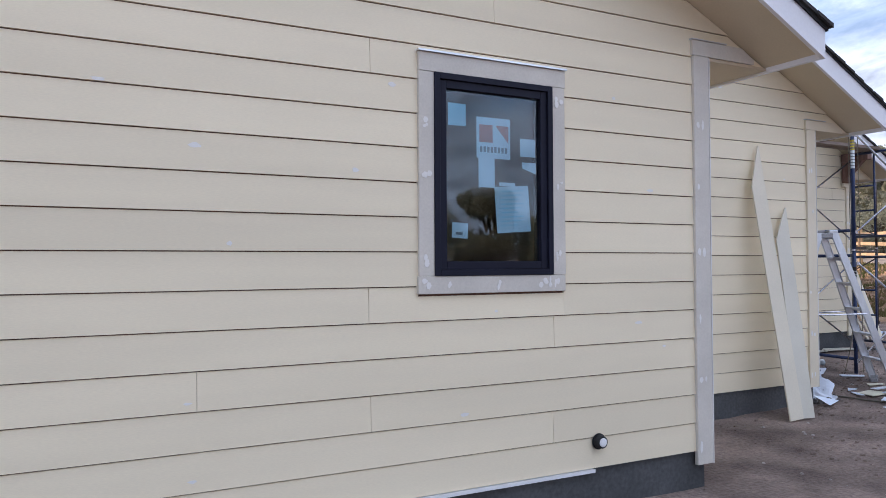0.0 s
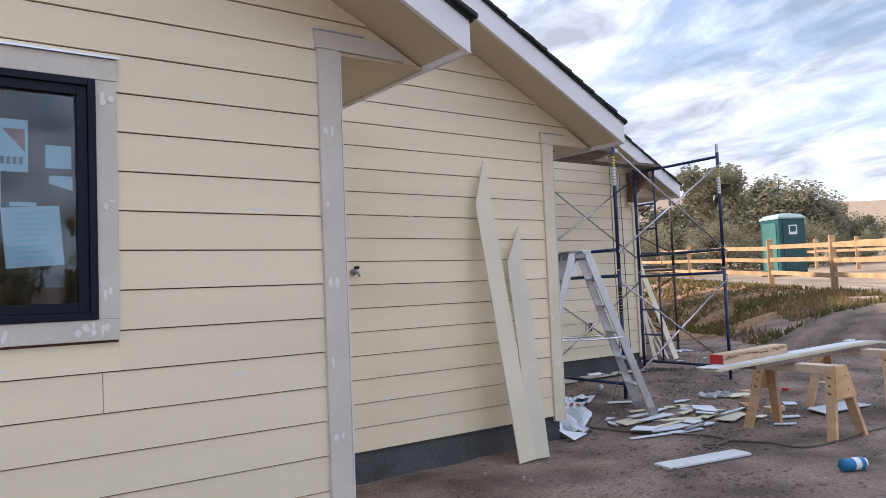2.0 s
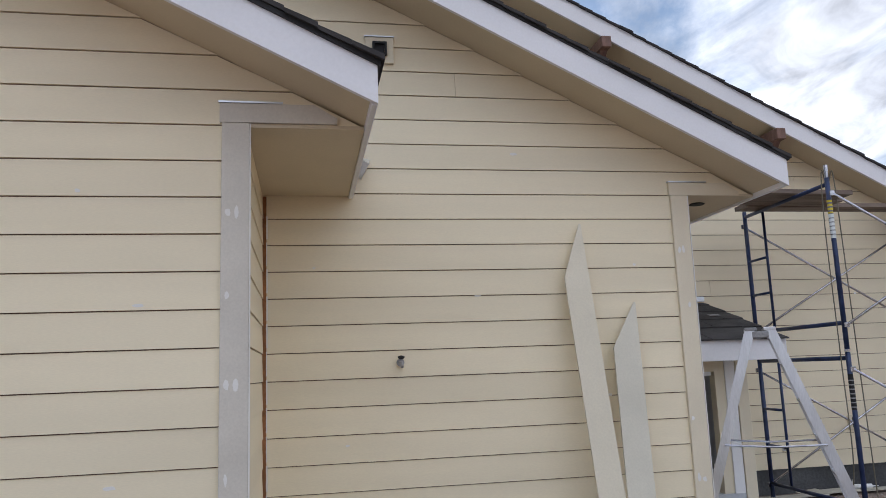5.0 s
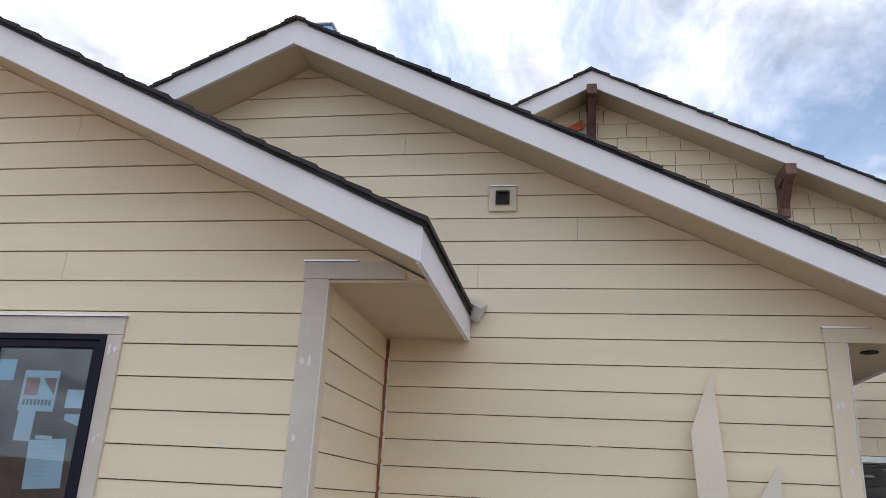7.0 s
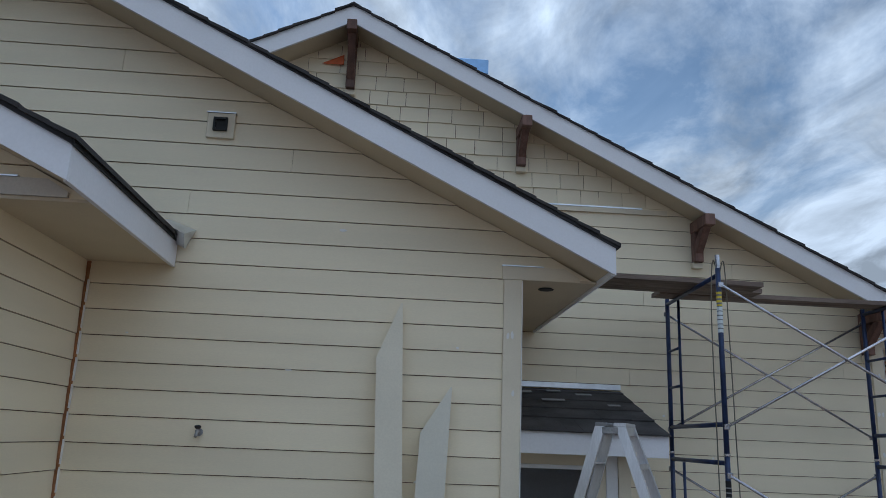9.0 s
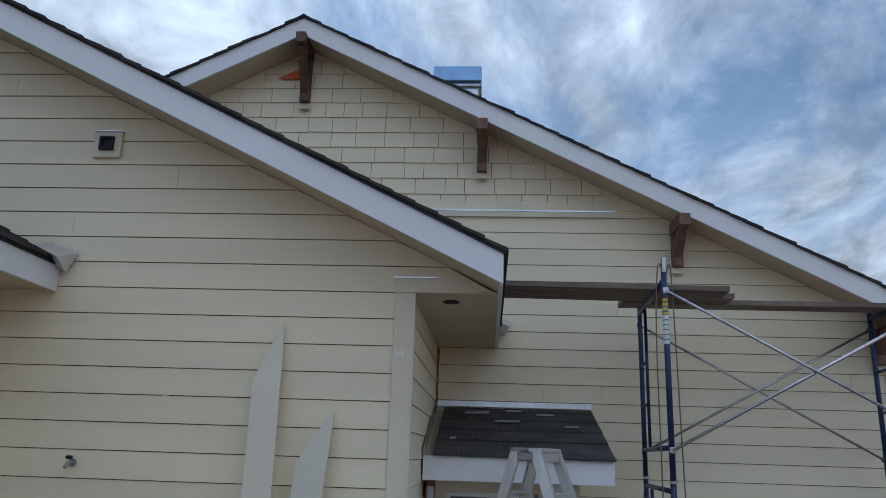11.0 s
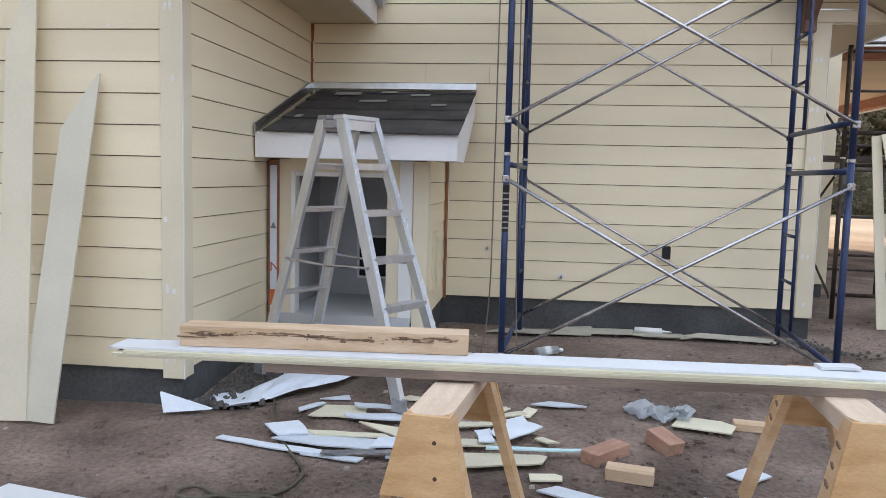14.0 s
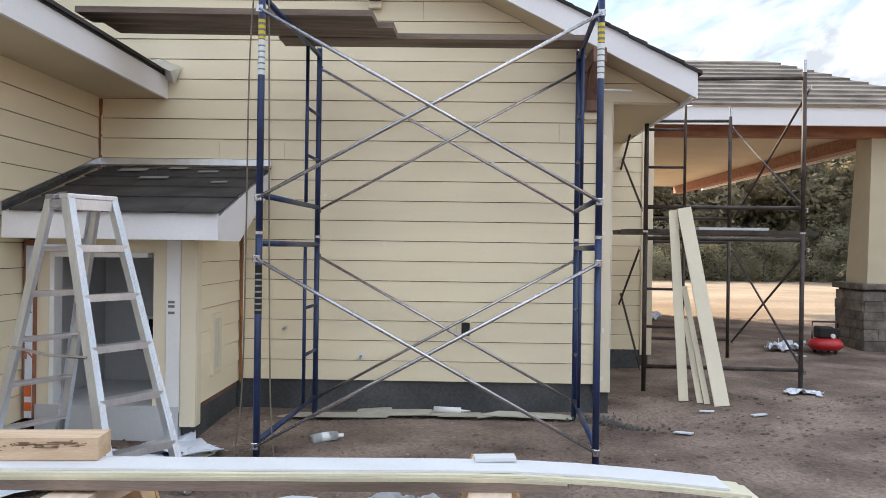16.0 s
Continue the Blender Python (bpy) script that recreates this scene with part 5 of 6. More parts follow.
lo_t, hi_t = [bm.verts.new(p) for p in tq], [bm.verts.new((p[0] + 0.004, p[1] + 0.008, p[2] + 0.006)) for p in tq]
bm.faces.new(lo_t)
bm.faces.new(hi_t[::-1])
for i in range(3):
    bm.faces.new((lo_t[i], hi_t[i], hi_t[(i + 1) % 3], lo_t[(i + 1) % 3]))
single("siding_offcut", bm, OW, "white triangular offcut propped at the wall foot", "offcut", "siding offcuts")
scrap(8.12, 5.70, 0.5, 0.12, 20, OC)
scrap(8.43, 5.40, 0.3, 0.1, -30, OW)
scrap(7.62, 4.82, 0.22, 0.05, 60, OW)
scrap(8.97, 4.07, 0.16, 0.08, 10, OC)
scrap(8.88, 4.92, 0.2, 0.07, 75, OC)
for x, y, a, b, tr in ((8.95, 6.95, 0.9, 0.12, 2), (9.45, 7.02, 0.55, 0.16, -3), (9.78, 7.05, 0.5, 0.13, -12), (9.95, 6.98, 0.35, 0.1, 5), (10.5, 7.0, 0.75, 0.14, -2), (9.25, 7.08, 0.3, 0.1, 12), (10.2, 7.0, 0.3, 0.08, 30)):
    scrap(x, y, a, b, tr, M["offcut_g"], lift=0.02, tilt=4, label="greyish siding offcut lying along the foundation")
for x, y in ((12.0, 7.2), (12.35, 7.0), (11.6, 6.5), (13.25, 7.9), (13.0, 9.4), (14.3, 10.6)):
    scrap(x, y, 0.14, 0.05, x * 60, OW)
rnd = random.Random(11)
bm = bmesh.new()
for _ in range(170):
    x, y = rnd.uniform(4.5, 14), rnd.uniform(1.6, 7.0)
    if y > 4.5 and x < 7.0 or y > 3.1 and x < 4.2:
        continue
    s = rnd.uniform(0.004, 0.016)
    z = ground_z(x, y)
    hexa(bm, [(x - s, y - s, z - 0.003), (x + s * rnd.uniform(0.4, 1.5), y - s, z - 0.003), (x + s, y + s, z - 0.003), (x - s, y + s * rnd.uniform(0.4, 1.5), z - 0.003)],
         [(x - s * 0.6, y - s * 0.6, z + s * 0.7), (x + s * 0.7, y - s * 0.5, z + s * 0.6), (x + s * 0.6, y + s * 0.6, z + s * 0.8), (x - s * 0.6, y + s * 0.7, z + s * 0.5)])
single("pebbles_and_chips", bm, M["chips"], "pale chips and pebbles scattered over the soil", "pebbles", kind="stuff")
bm = bmesh.new()
for _ in range(8500):
    x, y = rnd.uniform(5.0, 14.5), rnd.uniform(2.2, 8.0)
    if y > 4.6 and x < 6.95 or y > 7.15 and x < 11.2 or noise.noise((x * 1.1, y * 1.1, 2)) < rnd.uniform(-0.5, 0.35):
        continue
    s = 0.006 + 0.02 * rnd.random() ** 3
    z = ground_z(x, y)
    hexa(bm, [(x - s, y - s * rnd.uniform(0.5, 1), z - 0.006), (x + s, y - s * rnd.uniform(0.5, 1), z - 0.006), (x + s * rnd.uniform(0.5, 1), y + s, z - 0.006), (x - s, y + s, z - 0.006)],
         [(x - s * 0.6, y - s * 0.5, z + s * 0.5), (x + s * 0.5, y - s * 0.5, z + s * 0.7), (x + s * 0.4, y + s * 0.6, z + s * 0.6), (x - s * 0.5, y + s * 0.5, z + s * 0.4)])
single("soil_clods", bm, M["soil"], "loose brown clods of earth strewn over the site", "soil", kind="stuff")
bm = bmesh.new()
for _ in range(1500):
    if rnd.random() < 0.75:
        x, y = 6.9 + abs(rnd.gauss(0, 0.16)), rnd.uniform(4.75, 6.1)
    else:
        x, y = 11.2 + rnd.gauss(0, 0.14), 6.9 + rnd.gauss(0, 0.10)
    s = rnd.uniform(0.006, 0.024) * (0.6 if x > 10 else 1)
    z = ground_z(x, y) + 0.03 * rnd.random()
    hexa(bm, [(x - s, y - s, z - 0.01), (x + s, y - s * 0.7, z - 0.01), (x + s * 0.8, y + s, z - 0.01), (x - s, y + s, z - 0.01)],
         [(x - s * 0.5, y - s * 0.6, z + s * 0.8), (x + s * 0.7, y - s * 0.5, z + s * 0.6), (x + s * 0.5, y + s * 0.6, z + s), (x - s * 0.6, y + s * 0.5, z + s * 0.7)])
single("gravel_heap", bm, M["gravel"], "dark gravel spilled along the foundation", "gravel", kind="stuff")


def block(label, x, y, a, b, h, turn, material, tilt=0):
    return single("wood_block", cube(-a / 2, a / 2, -b / 2, b / 2, 0, h, 0.004), material, label, "wood block", "wood offcut blocks", m=pose(x, y, ground_z(x, y) - 0.003, 0, tilt, turn))


block("reddish timber offcut block on the soil", 9.27, 4.39, 0.27, 0.105, 0.065, 48, M["pink_wood"])
block("reddish timber offcut block tipped on the soil", 9.58, 4.57, 0.17, 0.11, 0.08, -55, M["pink_wood"], 12)
block("pale pine offcut block on the soil", 10.12, 4.89, 0.22, 0.09, 0.045, -8, M["pine_x"])
block("pale pine offcut block on the soil", 9.36, 4.15, 0.22, 0.10, 0.06, -12, M["pine_x"])
block("small red painted block on the soil", 10.70, 4.77, 0.08, 0.055, 0.04, 10, M["red"])
block("small pine offcut block on the soil", 11.43, 4.72, 0.15, 0.05, 0.022, -30, M["pine_x"])
single("ground_board", cube(-0.42, 0.42, -0.09, 0.09, 0, 0.02, 0.003), M["board_w"], "white primed board lying flat on the soil", "board", m=pose(7.04, 3.41, ground_z(7.04, 3.41) + 0.005, 0, 0, -11))


def sheet(name, label, category, x, y, a, b, turn, material, seed, h=0.08, prints=()):
    """A crumpled sheet, with printed marks on given cells."""
    bm = bmesh.new()
    n, k, spots = 22, 12, {}
    g = [[None] * (k + 1) for _ in range(n + 1)]
    ca, sa = math.cos(radians(turn)), math.sin(radians(turn))
    for i in range(n + 1):
        for j in range(k + 1):
            u, v = i / n - 0.5, j / k - 0.5
            px, py = u * a + 0.08 * noise.noise((u * 3, v * 3, seed)), v * b * (0.6 + 0.8 * abs(noise.noise((u * 2.2, 0, seed)))) + 0.06 * noise.noise((u * 4, v * 2, seed + 2))
            wx, wy = x + px * ca - py * sa, y + px * sa + py * ca
            z = ground_z(wx, wy) + 0.012 + h * abs(noise.noise((u * 4, v * 3.5, seed + 5))) + 0.3 * h * abs(noise.noise((u * 11, v * 9, seed)))
            spots[i, j] = (wx, wy, z)
            g[i][j] = bm.verts.new((wx, wy, z))
    for i in range(n):
        for j in range(k):
            bm.faces.new((g[i][j], g[i + 1][j], g[i + 1][j + 1], g[i][j + 1]))
    ob = single(name, bm, material, label, category)
    so = ob.modifiers.new("thickness", "SOLIDIFY")
    so.thickness = 0.003
    for pname, i0, i1, j0, j1, ink in prints:
        bp, seen = bmesh.new(), {}
        for i in range(i0, i1 + 1):
            for j in range(j0, j1 + 1):
                seen[i, j] = bp.verts.new(Vector(spots[i, j]) + Vector((0, 0, 0.005)))
        for i in range(i0, i1):
            for j in range(j0, j1):
                bp.faces.new((seen[i, j], seen[i + 1, j], seen[i + 1, j + 1], seen[i, j + 1]))
        part(pname, bp, ink, ob, "faded printed mark")
    return ob


sheet("wrap_sheet", "crumpled white house-wrap sheet with faded print on the soil", "sheet", 7.63, 5.44, 1.65, 0.62, 42, M["wrap"], 1.3, 0.09, (("printed_mark", 13, 15, 2, 3, M["red"]), ("printed_mark", 13, 15, 4, 5, M["red"]), ("printed_mark", 17, 18, 1, 5, M["steel_blue"])))
sheet("wrap_sheet", "crumpled white house-wrap sheet lying on the soil", "sheet", 7.95, 5.75, 0.8, 0.35, 15, M["wrap"], 4.1, 0.08)
sheet("plastic_film", "crumpled clear plastic film lying on the soil", "plastic film", 9.63, 5.01, 0.36, 0.30, -15, M["film"], 5.2, 0.09)
sheet("wrap_sheet", "crumpled white paper scrap on the soil", "sheet", 13.15, 8.0, 0.3, 0.2, 10, M["wrap"], 3.3, 0.06)
gz = 0.012
rope("extension_lead", "dark rubber power cord lying over the soil", [(x, y, ground_z(x, y) + gz) for x, y in ((7.080, 5.410), (7.280, 5.110), (7.360, 4.940), (7.490, 4.580), (7.660, 4.260), (7.820, 4.010), (7.855, 3.900), (7.830, 3.750), (7.730, 3.660), (7.580, 3.640), (7.460, 3.690), (7.395, 3.650), (7.410, 3.595), (7.490, 3.580), (7.610, 3.660), (7.800, 3.670), (7.900, 3.570), (7.960, 3.410), (8.010, 3.060), (9.060, 2.960), (10.260, 2.860))], 0.008, M["cord"], "cord")
t = thing("tin_can", "blue and white tin lying on the soil", "can")
smooth(part("body", tube(bmesh.new(), [(-0.11, 0, 0.045), (0.06, 0, 0.045)], 0.045, 16), M["blue_tin"], t))
part("band", tube(bmesh.new(), [(-0.03, 0, 0.045), (0.02, 0, 0.045)], 0.0455, 16), M["paper"], t, "white label band")
part("cap", tube(bmesh.new(), [(0.06, 0, 0.045), (0.085, 0, 0.045)], 0.035, 16), M["white"], t)
t.matrix_world = pose(7.46, 2.46, ground_z(7.46, 2.46), 0, 0, -20)
t = thing("plastic_bottle", "crushed clear plastic bottle on the soil", "bottle")
smooth(part("body", tube(bmesh.new(), [(-0.12, 0, 0.03), (-0.1, 0, 0.035), (0.03, 0.005, 0.035), (0.07, 0.005, 0.032)], 0.032, 12), M["film"], t))
part("label_band", tube(bmesh.new(), [(-0.06, 0, 0.035), (0.0, 0.003, 0.035)], 0.0335, 12), M["paper"], t)
part("cap", tube(bmesh.new(), [(0.07, 0.005, 0.03), (0.12, 0.006, 0.028)], 0.015, 10), M["white"], t)
t.matrix_world = pose(9.02, 6.2, ground_z(9.02, 6.2) - 0.0, 0, 0, 35)
t = thing("caulk_tube", "white caulk tube lying on offcuts by the foundation", "caulk tube")
smooth(part("body", tube(bmesh.new(), [(-0.11, 0, 0.025), (0.11, 0, 0.025)], 0.025, 12), M["white"], t))
part("nozzle", tube(bmesh.new(), [(0.11, 0, 0.025), (0.19, 0, 0.025)], 0.010, 8, 0.003), M["white"], t)
t.matrix_world = pose(9.85, 7.05, ground_z(9.85, 7.05) + 0.04, 0, 0, -8)


# ---- covered porch ----
def column(x, y):
    t = thing("porch_column", "tapered cream column on a stacked-stone base", "column")
    b = ground_z(x, y)
    bm = bmesh.new()
    hexa(bm, [(x - 0.285, y - 0.285, 1.07), (x + 0.285, y - 0.285, 1.07), (x + 0.285, y + 0.285, 1.07), (x - 0.285, y + 0.285, 1.07)],
         [(x - 0.20, y - 0.20, 3.12), (x + 0.20, y - 0.20, 3.12), (x + 0.20, y + 0.20, 3.12), (x - 0.20, y + 0.20, 3.12)])
    part("shaft", bm, M["column"], t)
    part("core", cube(x - 0.35, x + 0.35, y - 0.35, y + 0.35, b - 0.2, 0.98), M["concrete"], t)
    part("cap_stone", cube(x - 0.42, x + 0.42, y - 0.42, y + 0.42, 0.985, 1.07, 0.012), M["stone"], t)
    rr = random.Random(int(x * 10))
    z = b - 0.02
    while z < 0.95:
        h = min(rr.uniform(0.09, 0.16), 0.985 - z)
        for side in range(4):
            s = -0.375
            while s < 0.35:
                w = min(rr.uniform(0.16, 0.38), 0.375 - s)
                d = rr.uniform(0.0, 0.025)
                lo, hi = s + 0.003, s + w - 0.003
                if side == 0:
                    bb = cube(x + lo, x + hi, y - 0.375 - d, y - 0.35, z + 0.003, z + h - 0.003)
                elif side == 1:
                    bb = cube(x + lo, x + hi, y + 0.35, y + 0.375 + d, z + 0.003, z + h - 0.003)
                elif side == 2:
                    bb = cube(x - 0.375 - d, x - 0.35, y + lo, y + hi, z + 0.003, z + h - 0.003)
                else:
                    bb = cube(x + 0.35, x + 0.375 + d, y + lo, y + hi, z + 0.003, z + h - 0.003)
                part("stone", bb, M["stone"], t)
                s += w
        z += h
    return t


column(15.82, 11.64)
t = thing("porch_roof", "hipped shingled porch roof on dark-red beams", "roof", kind="structure")
EX0, EX1, EY0, EY1, EZ = 11.9, 16.7, 11.05, 22.0, 3.17
part("front_fascia", cube(EX0, EX1, EY0, EY0 + 0.03, EZ, EZ + 0.24, 0.004), M["fascia"], t, "white fascia")
part("side_fascia", cube(EX1 - 0.03, EX1, EY0 + 0.031, EY1, EZ, EZ + 0.24, 0.004), M["fascia"], t, "white fascia")
part("ceiling", cube(EX0, EX1 - 0.031, EY0 + 0.031, EY1, EZ + 0.10, EZ + 0.14), M["soffit"], t, "cream porch ceiling")
part("front_beam", cube(EX0 + 0.2, 16.25, 11.40, 11.58, EZ - 0.10, EZ + 0.099, 0.005), M["red_wood"], t, "dark-red beam")
part("side_beam", cube(15.9, 16.1, 11.581, EY1, EZ - 0.10, EZ + 0.099, 0.005), M["red_wood"], t, "dark-red beam")
RY, RXA, RXB, RZ = 13.2, 11.0, 14.8, 4.55
k = 0
n = 11
for k in range(n):
    u0, u1 = k / n, (k + 1) / n
    def rim(u):
        y = EY0 - 0.03 + (RY - EY0) * u
        x1 = EX1 + 0.03 + (RXB - EX1) * u
        z = EZ + 0.25 + (RZ - EZ - 0.25) * u
        return y, x1, z
    (ya, xa1, za), (yb2, xb1, zb2) = rim(u0), rim(u1)
    bm = bmesh.new()
    hexa(bm, [(RXA, ya, za), (xa1, ya, za), (xb1, yb2, zb2 - 0.01), (RXA, yb2, zb2 - 0.01)], [(RXA, ya, za + 0.035), (xa1, ya, za + 0.035), (xb1, yb2, zb2 + 0.004), (RXA, yb2, zb2 + 0.004)])
    hexa(bm, [(xa1, ya, za), (xa1, EY1, za), (xb1, EY1, zb2 - 0.01), (xb1, yb2, zb2 - 0.01)], [(xa1, ya, za + 0.035), (xa1, EY1, za + 0.035), (xb1, EY1, zb2 + 0.004), (xb1, yb2, zb2 + 0.004)])
    part("shingle_course", bm, M["shingle_far"], t)
part("corner_board", cube(11.99, 12.12, 9.468, 9.50, 0.30, 3.15, 0.003), M["trim"], wall_d)

t = thing("air_compressor", "red pancake air compressor with black motor on the soil", "compressor")
smooth(part("tank", lathe(bmesh.new(), [(0.05, 0.05), (0.17, 0.06), (0.215, 0.11), (0.215, 0.15), (0.17, 0.20), (0.05, 0.215)], 24), M["red"], t))
part("motor", cube(-0.12, 0.08, -0.09, 0.09, 0.21, 0.36, 0.02), M["rubber"], t, "black motor cover")
part("pump_head", cube(0.085, 0.18, -0.05, 0.05, 0.23, 0.34, 0.012), M["rubber"], t)
part("handle", tube(bmesh.new(), [(-0.17, 0, 0.20), (-0.17, 0, 0.42), (0.16, 0, 0.42), (0.17, 0, 0.2)], 0.012, 8), M["rubber"], t)
part("gauge", tube(bmesh.new(), [(0.03, -0.16, 0.25), (0.03, -0.14, 0.25)], 0.03, 12), M["white"], t)
for a in range(4):
    part("foot", tube(bmesh.new(), [(0.13 * math.cos(a * 1.571 + 0.78), 0.13 * math.sin(a * 1.571 + 0.78), 0.0), (0.13 * math.cos(a * 1.571 + 0.78), 0.13 * math.sin(a * 1.571 + 0.78), 0.075)], 0.02, 8), M["rubber"], t)
t.matrix_world = pose(14.745, 10.88, ground_z(14.745, 10.88) - 0.005)
sheet("cement_bag", "crumpled white and blue bag lying beside the compressor", "bag", 14.3, 11.1, 0.5, 0.35, 20, M["wrap"], 9.1, 0.2)
sheet("cement_bag", "crumpled white bag on the ground behind the porch", "bag", 13.6, 15.5, 0.7, 0.5, 60, M["wrap"], 2.1, 0.3)


# ---- field, fence, toilet cabin, trees ----
def post_rail(P, d, n, name):
    t = thing(name, "new golden split-rail fence on the bank", "fence", group="rail fences")
    pts = [(P[0] + d[0] * k, P[1] + d[1] * k) for k in range(n)]
    me = mesh_of(cube(-0.07, 0.07, -0.07, 0.07, -0.3, 1.32, 0.012), "post", M["fence"])
    for x, y in pts:
        o = new("post", me)
        o.parent = t
        o.matrix_basis = pose(x, y, ground_z(x, y), 0, 0, 36)
    rr = random.Random(n)
    for (x0, y0), (x1, y1) in zip(pts, pts[1:]):
        for h in (0.40, 0.76, 1.10):
            part("rail", bar(bmesh.new(), (x0, y0, ground_z(x0, y0) + h + rr.uniform(-0.03, 0.03)), (x1, y1, ground_z(x1, y1) + h + rr.uniform(-0.03, 0.03)), 0.05, 0.11), M["fence"], t)
    return t


post_rail((17.61, 5.75), (1.95, 2.65), 12, "rail_fence")
post_rail((25.5, 3.5), (1.95, 2.65), 9, "rail_fence")

t = thing("portable_toilet", "dark teal portable toilet with pale roof in the field", "portable toilet")
bm = cube(-0.55, 0.55, -0.55, 0.55, 0.12, 2.08, 0.03)
part("cabin", bm, M["teal"], t)
part("base", cube(-0.58, 0.58, -0.6, 0.6, 0.0, 0.119, 0.02), M["rubber"], t)
part("roof", lathe(bmesh.new(), [(0.80, 2.081), (0.80, 2.14), (0.62, 2.25), (0.2, 2.31)], 4), M["teal_roof"], t, "pale translucent roof").matrix_basis = pose(0, 0, 0, 0, 0, 45)
door = part("door", cube(-0.40, 0.40, -0.575, -0.551, 0.2, 1.95, 0.01), M["teal"], t)
part("sign", cube(-0.17, 0.17, -0.585, -0.576, 1.50, 1.85), M["paper"], door, "white sign")
part("sign_bar", cube(-0.12, 0.12, -0.589, -0.5855, 1.60, 1.80), M["teal"], door)
part("handle", cube(0.30, 0.36, -0.6, -0.576, 1.0, 1.16, 0.006), M["rubber"], door)
# sun on the left side is put into this panel's paler colour
part("side_panel", cube(-0.575, -0.551, -0.40, 0.40, 0.2, 1.95, 0.01), M["teal_sunlit"], t, "side panel with sunlit paleness in its colour")
t.matrix_world = pose(28.8, 14.66, ground_z(28.8, 14.66), 0, 0, -25)


def tree(label, seed, h, spread, leaf, n_leaf, base=0.25):
    rr = random.Random(seed)
    t = thing("tree", label, "tree", group="trees")
    bm = bmesh.new()
    tube(bm, [(0, 0, -0.3), (0.06 * h * rr.uniform(-1, 1), 0, h * 0.25), (0.05 * h * rr.uniform(-1, 1), 0.05 * h, h * 0.55), (0, 0, h * 0.9)], 0.035 * h, 8, 0.006 * h)
    blobs = []
    for k in range(16):
        a = k * 2.4 + rr.uniform(-0.5, 0.5)
        u = rr.uniform(base, 0.92)
        rad = spread * (1.05 - abs(u - 0.5)) * rr.uniform(0.35, 0.85)
        e = Vector((rad * math.cos(a), rad * math.sin(a), u * h))
        s = Vector((0, 0, max(0.15, u - 0.28) * h))
        tube(bm, [s, s.lerp(e, 0.5) + Vector((0, 0, 0.03 * h)), e], 0.012 * h, 6, 0.003 * h)
        blobs.append((e, spread * rr.uniform(0.22, 0.48)))
    part("trunk", bm, M["bark"], t)
    verts, faces = [], []
    for _ in range(n_leaf):
        c, r = rr.choice(blobs)
        d = Vector((rr.gauss(0, 1), rr.gauss(0, 1), rr.gauss(0, 0.8)))
        d = d.normalized() * r * rr.random() ** 0.4
        p = c + d
        s = h * rr.uniform(0.008, 0.021)
        u = Vector((rr.gauss(0, 1), rr.gauss(0, 1), rr.gauss(0, 0.6))).normalized()
        v = u.orthogonal().normalized()
        b = len(verts)
        verts += [p - u * s * 1.6, p + v * s * 0.8, p + u * s * 1.6, p - v * s * 0.8]
        faces.append((b, b + 1, b + 2, b + 3))
    me = bpy.data.meshes.new("crown")
    me.from_pydata([tuple(v) for v in verts], [], faces)
    me.materials.append(leaf)
    o = new("crown", me)
    o.parent = t
    return t


oak = tree("broad olive-green oak with an open crown", 1, 6.5, 3.6, M["leaf"], 9000)
oak2 = tree("tall olive-green tree with a ragged crown", 2, 7.5, 3.0, M["leaf"], 9000)
dry = tree("brownish dry tree with a thin crown", 3, 6.0, 3.0, M["leaf_dry"], 7000, 0.12)
bush = tree("low dense dark-green bush", 4, 2.6, 2.2, M["leaf"], 6000, 0.1)


def plant(src, x, y, turn, s, first=[]):
    m = pose(x, y, ground_z(x, y), 0, 0, turn) @ Matrix.Diagonal((s, s, s, 1))
    if src.name not in first:
        first.append(src.name)
        src.matrix_world = m
        return src
    return copy_thing(src, m) if src.scale[0] == 1 else plant_copy(src, m)


def plant_copy(src, m):
    made = copy_thing(src, m)
    made.matrix_basis = m
    return made


AZ = lambda deg, d: (3 + d * math.sin(radians(deg)), d * math.cos(radians(deg)))
for src, az, d, turn, s in ((oak, 60.6, 44, 10, 1.12), (oak2, 56.1, 43, 80, 0.85), (oak2, 49.5, 42, 150, 0.7), (oak, 53.4, 46, 200, 0.8), (oak, 62.5, 47, 250, 0.9), (oak2, 58.0, 52, 20, 0.78),
                            (oak, 65.5, 50, 120, 0.8), (oak2, 46, 46, 300, 0.95), (oak, 43, 44, 60, 1.0), (oak2, 68.5, 52, 40, 0.8), (oak, 72, 50, 140, 0.9), (oak2, 40, 48, 190, 0.9),
                            (bush, 53, 36, 0, 1.0), (bush, 56, 37, 60, 1.1), (bush, 59, 38, 120, 1.0), (bush, 62, 40, 200, 1.2), (bush, 65, 41, 270, 1.1), (bush, 68, 42, 20, 1.1), (bush, 50, 38, 330, 1.2), (bush, 47, 38, 80, 1.2)):
    plant(src, *AZ(az, d), turn, s * (0.86 if az < 60 else 0.72 if az < 64 else 0.55))
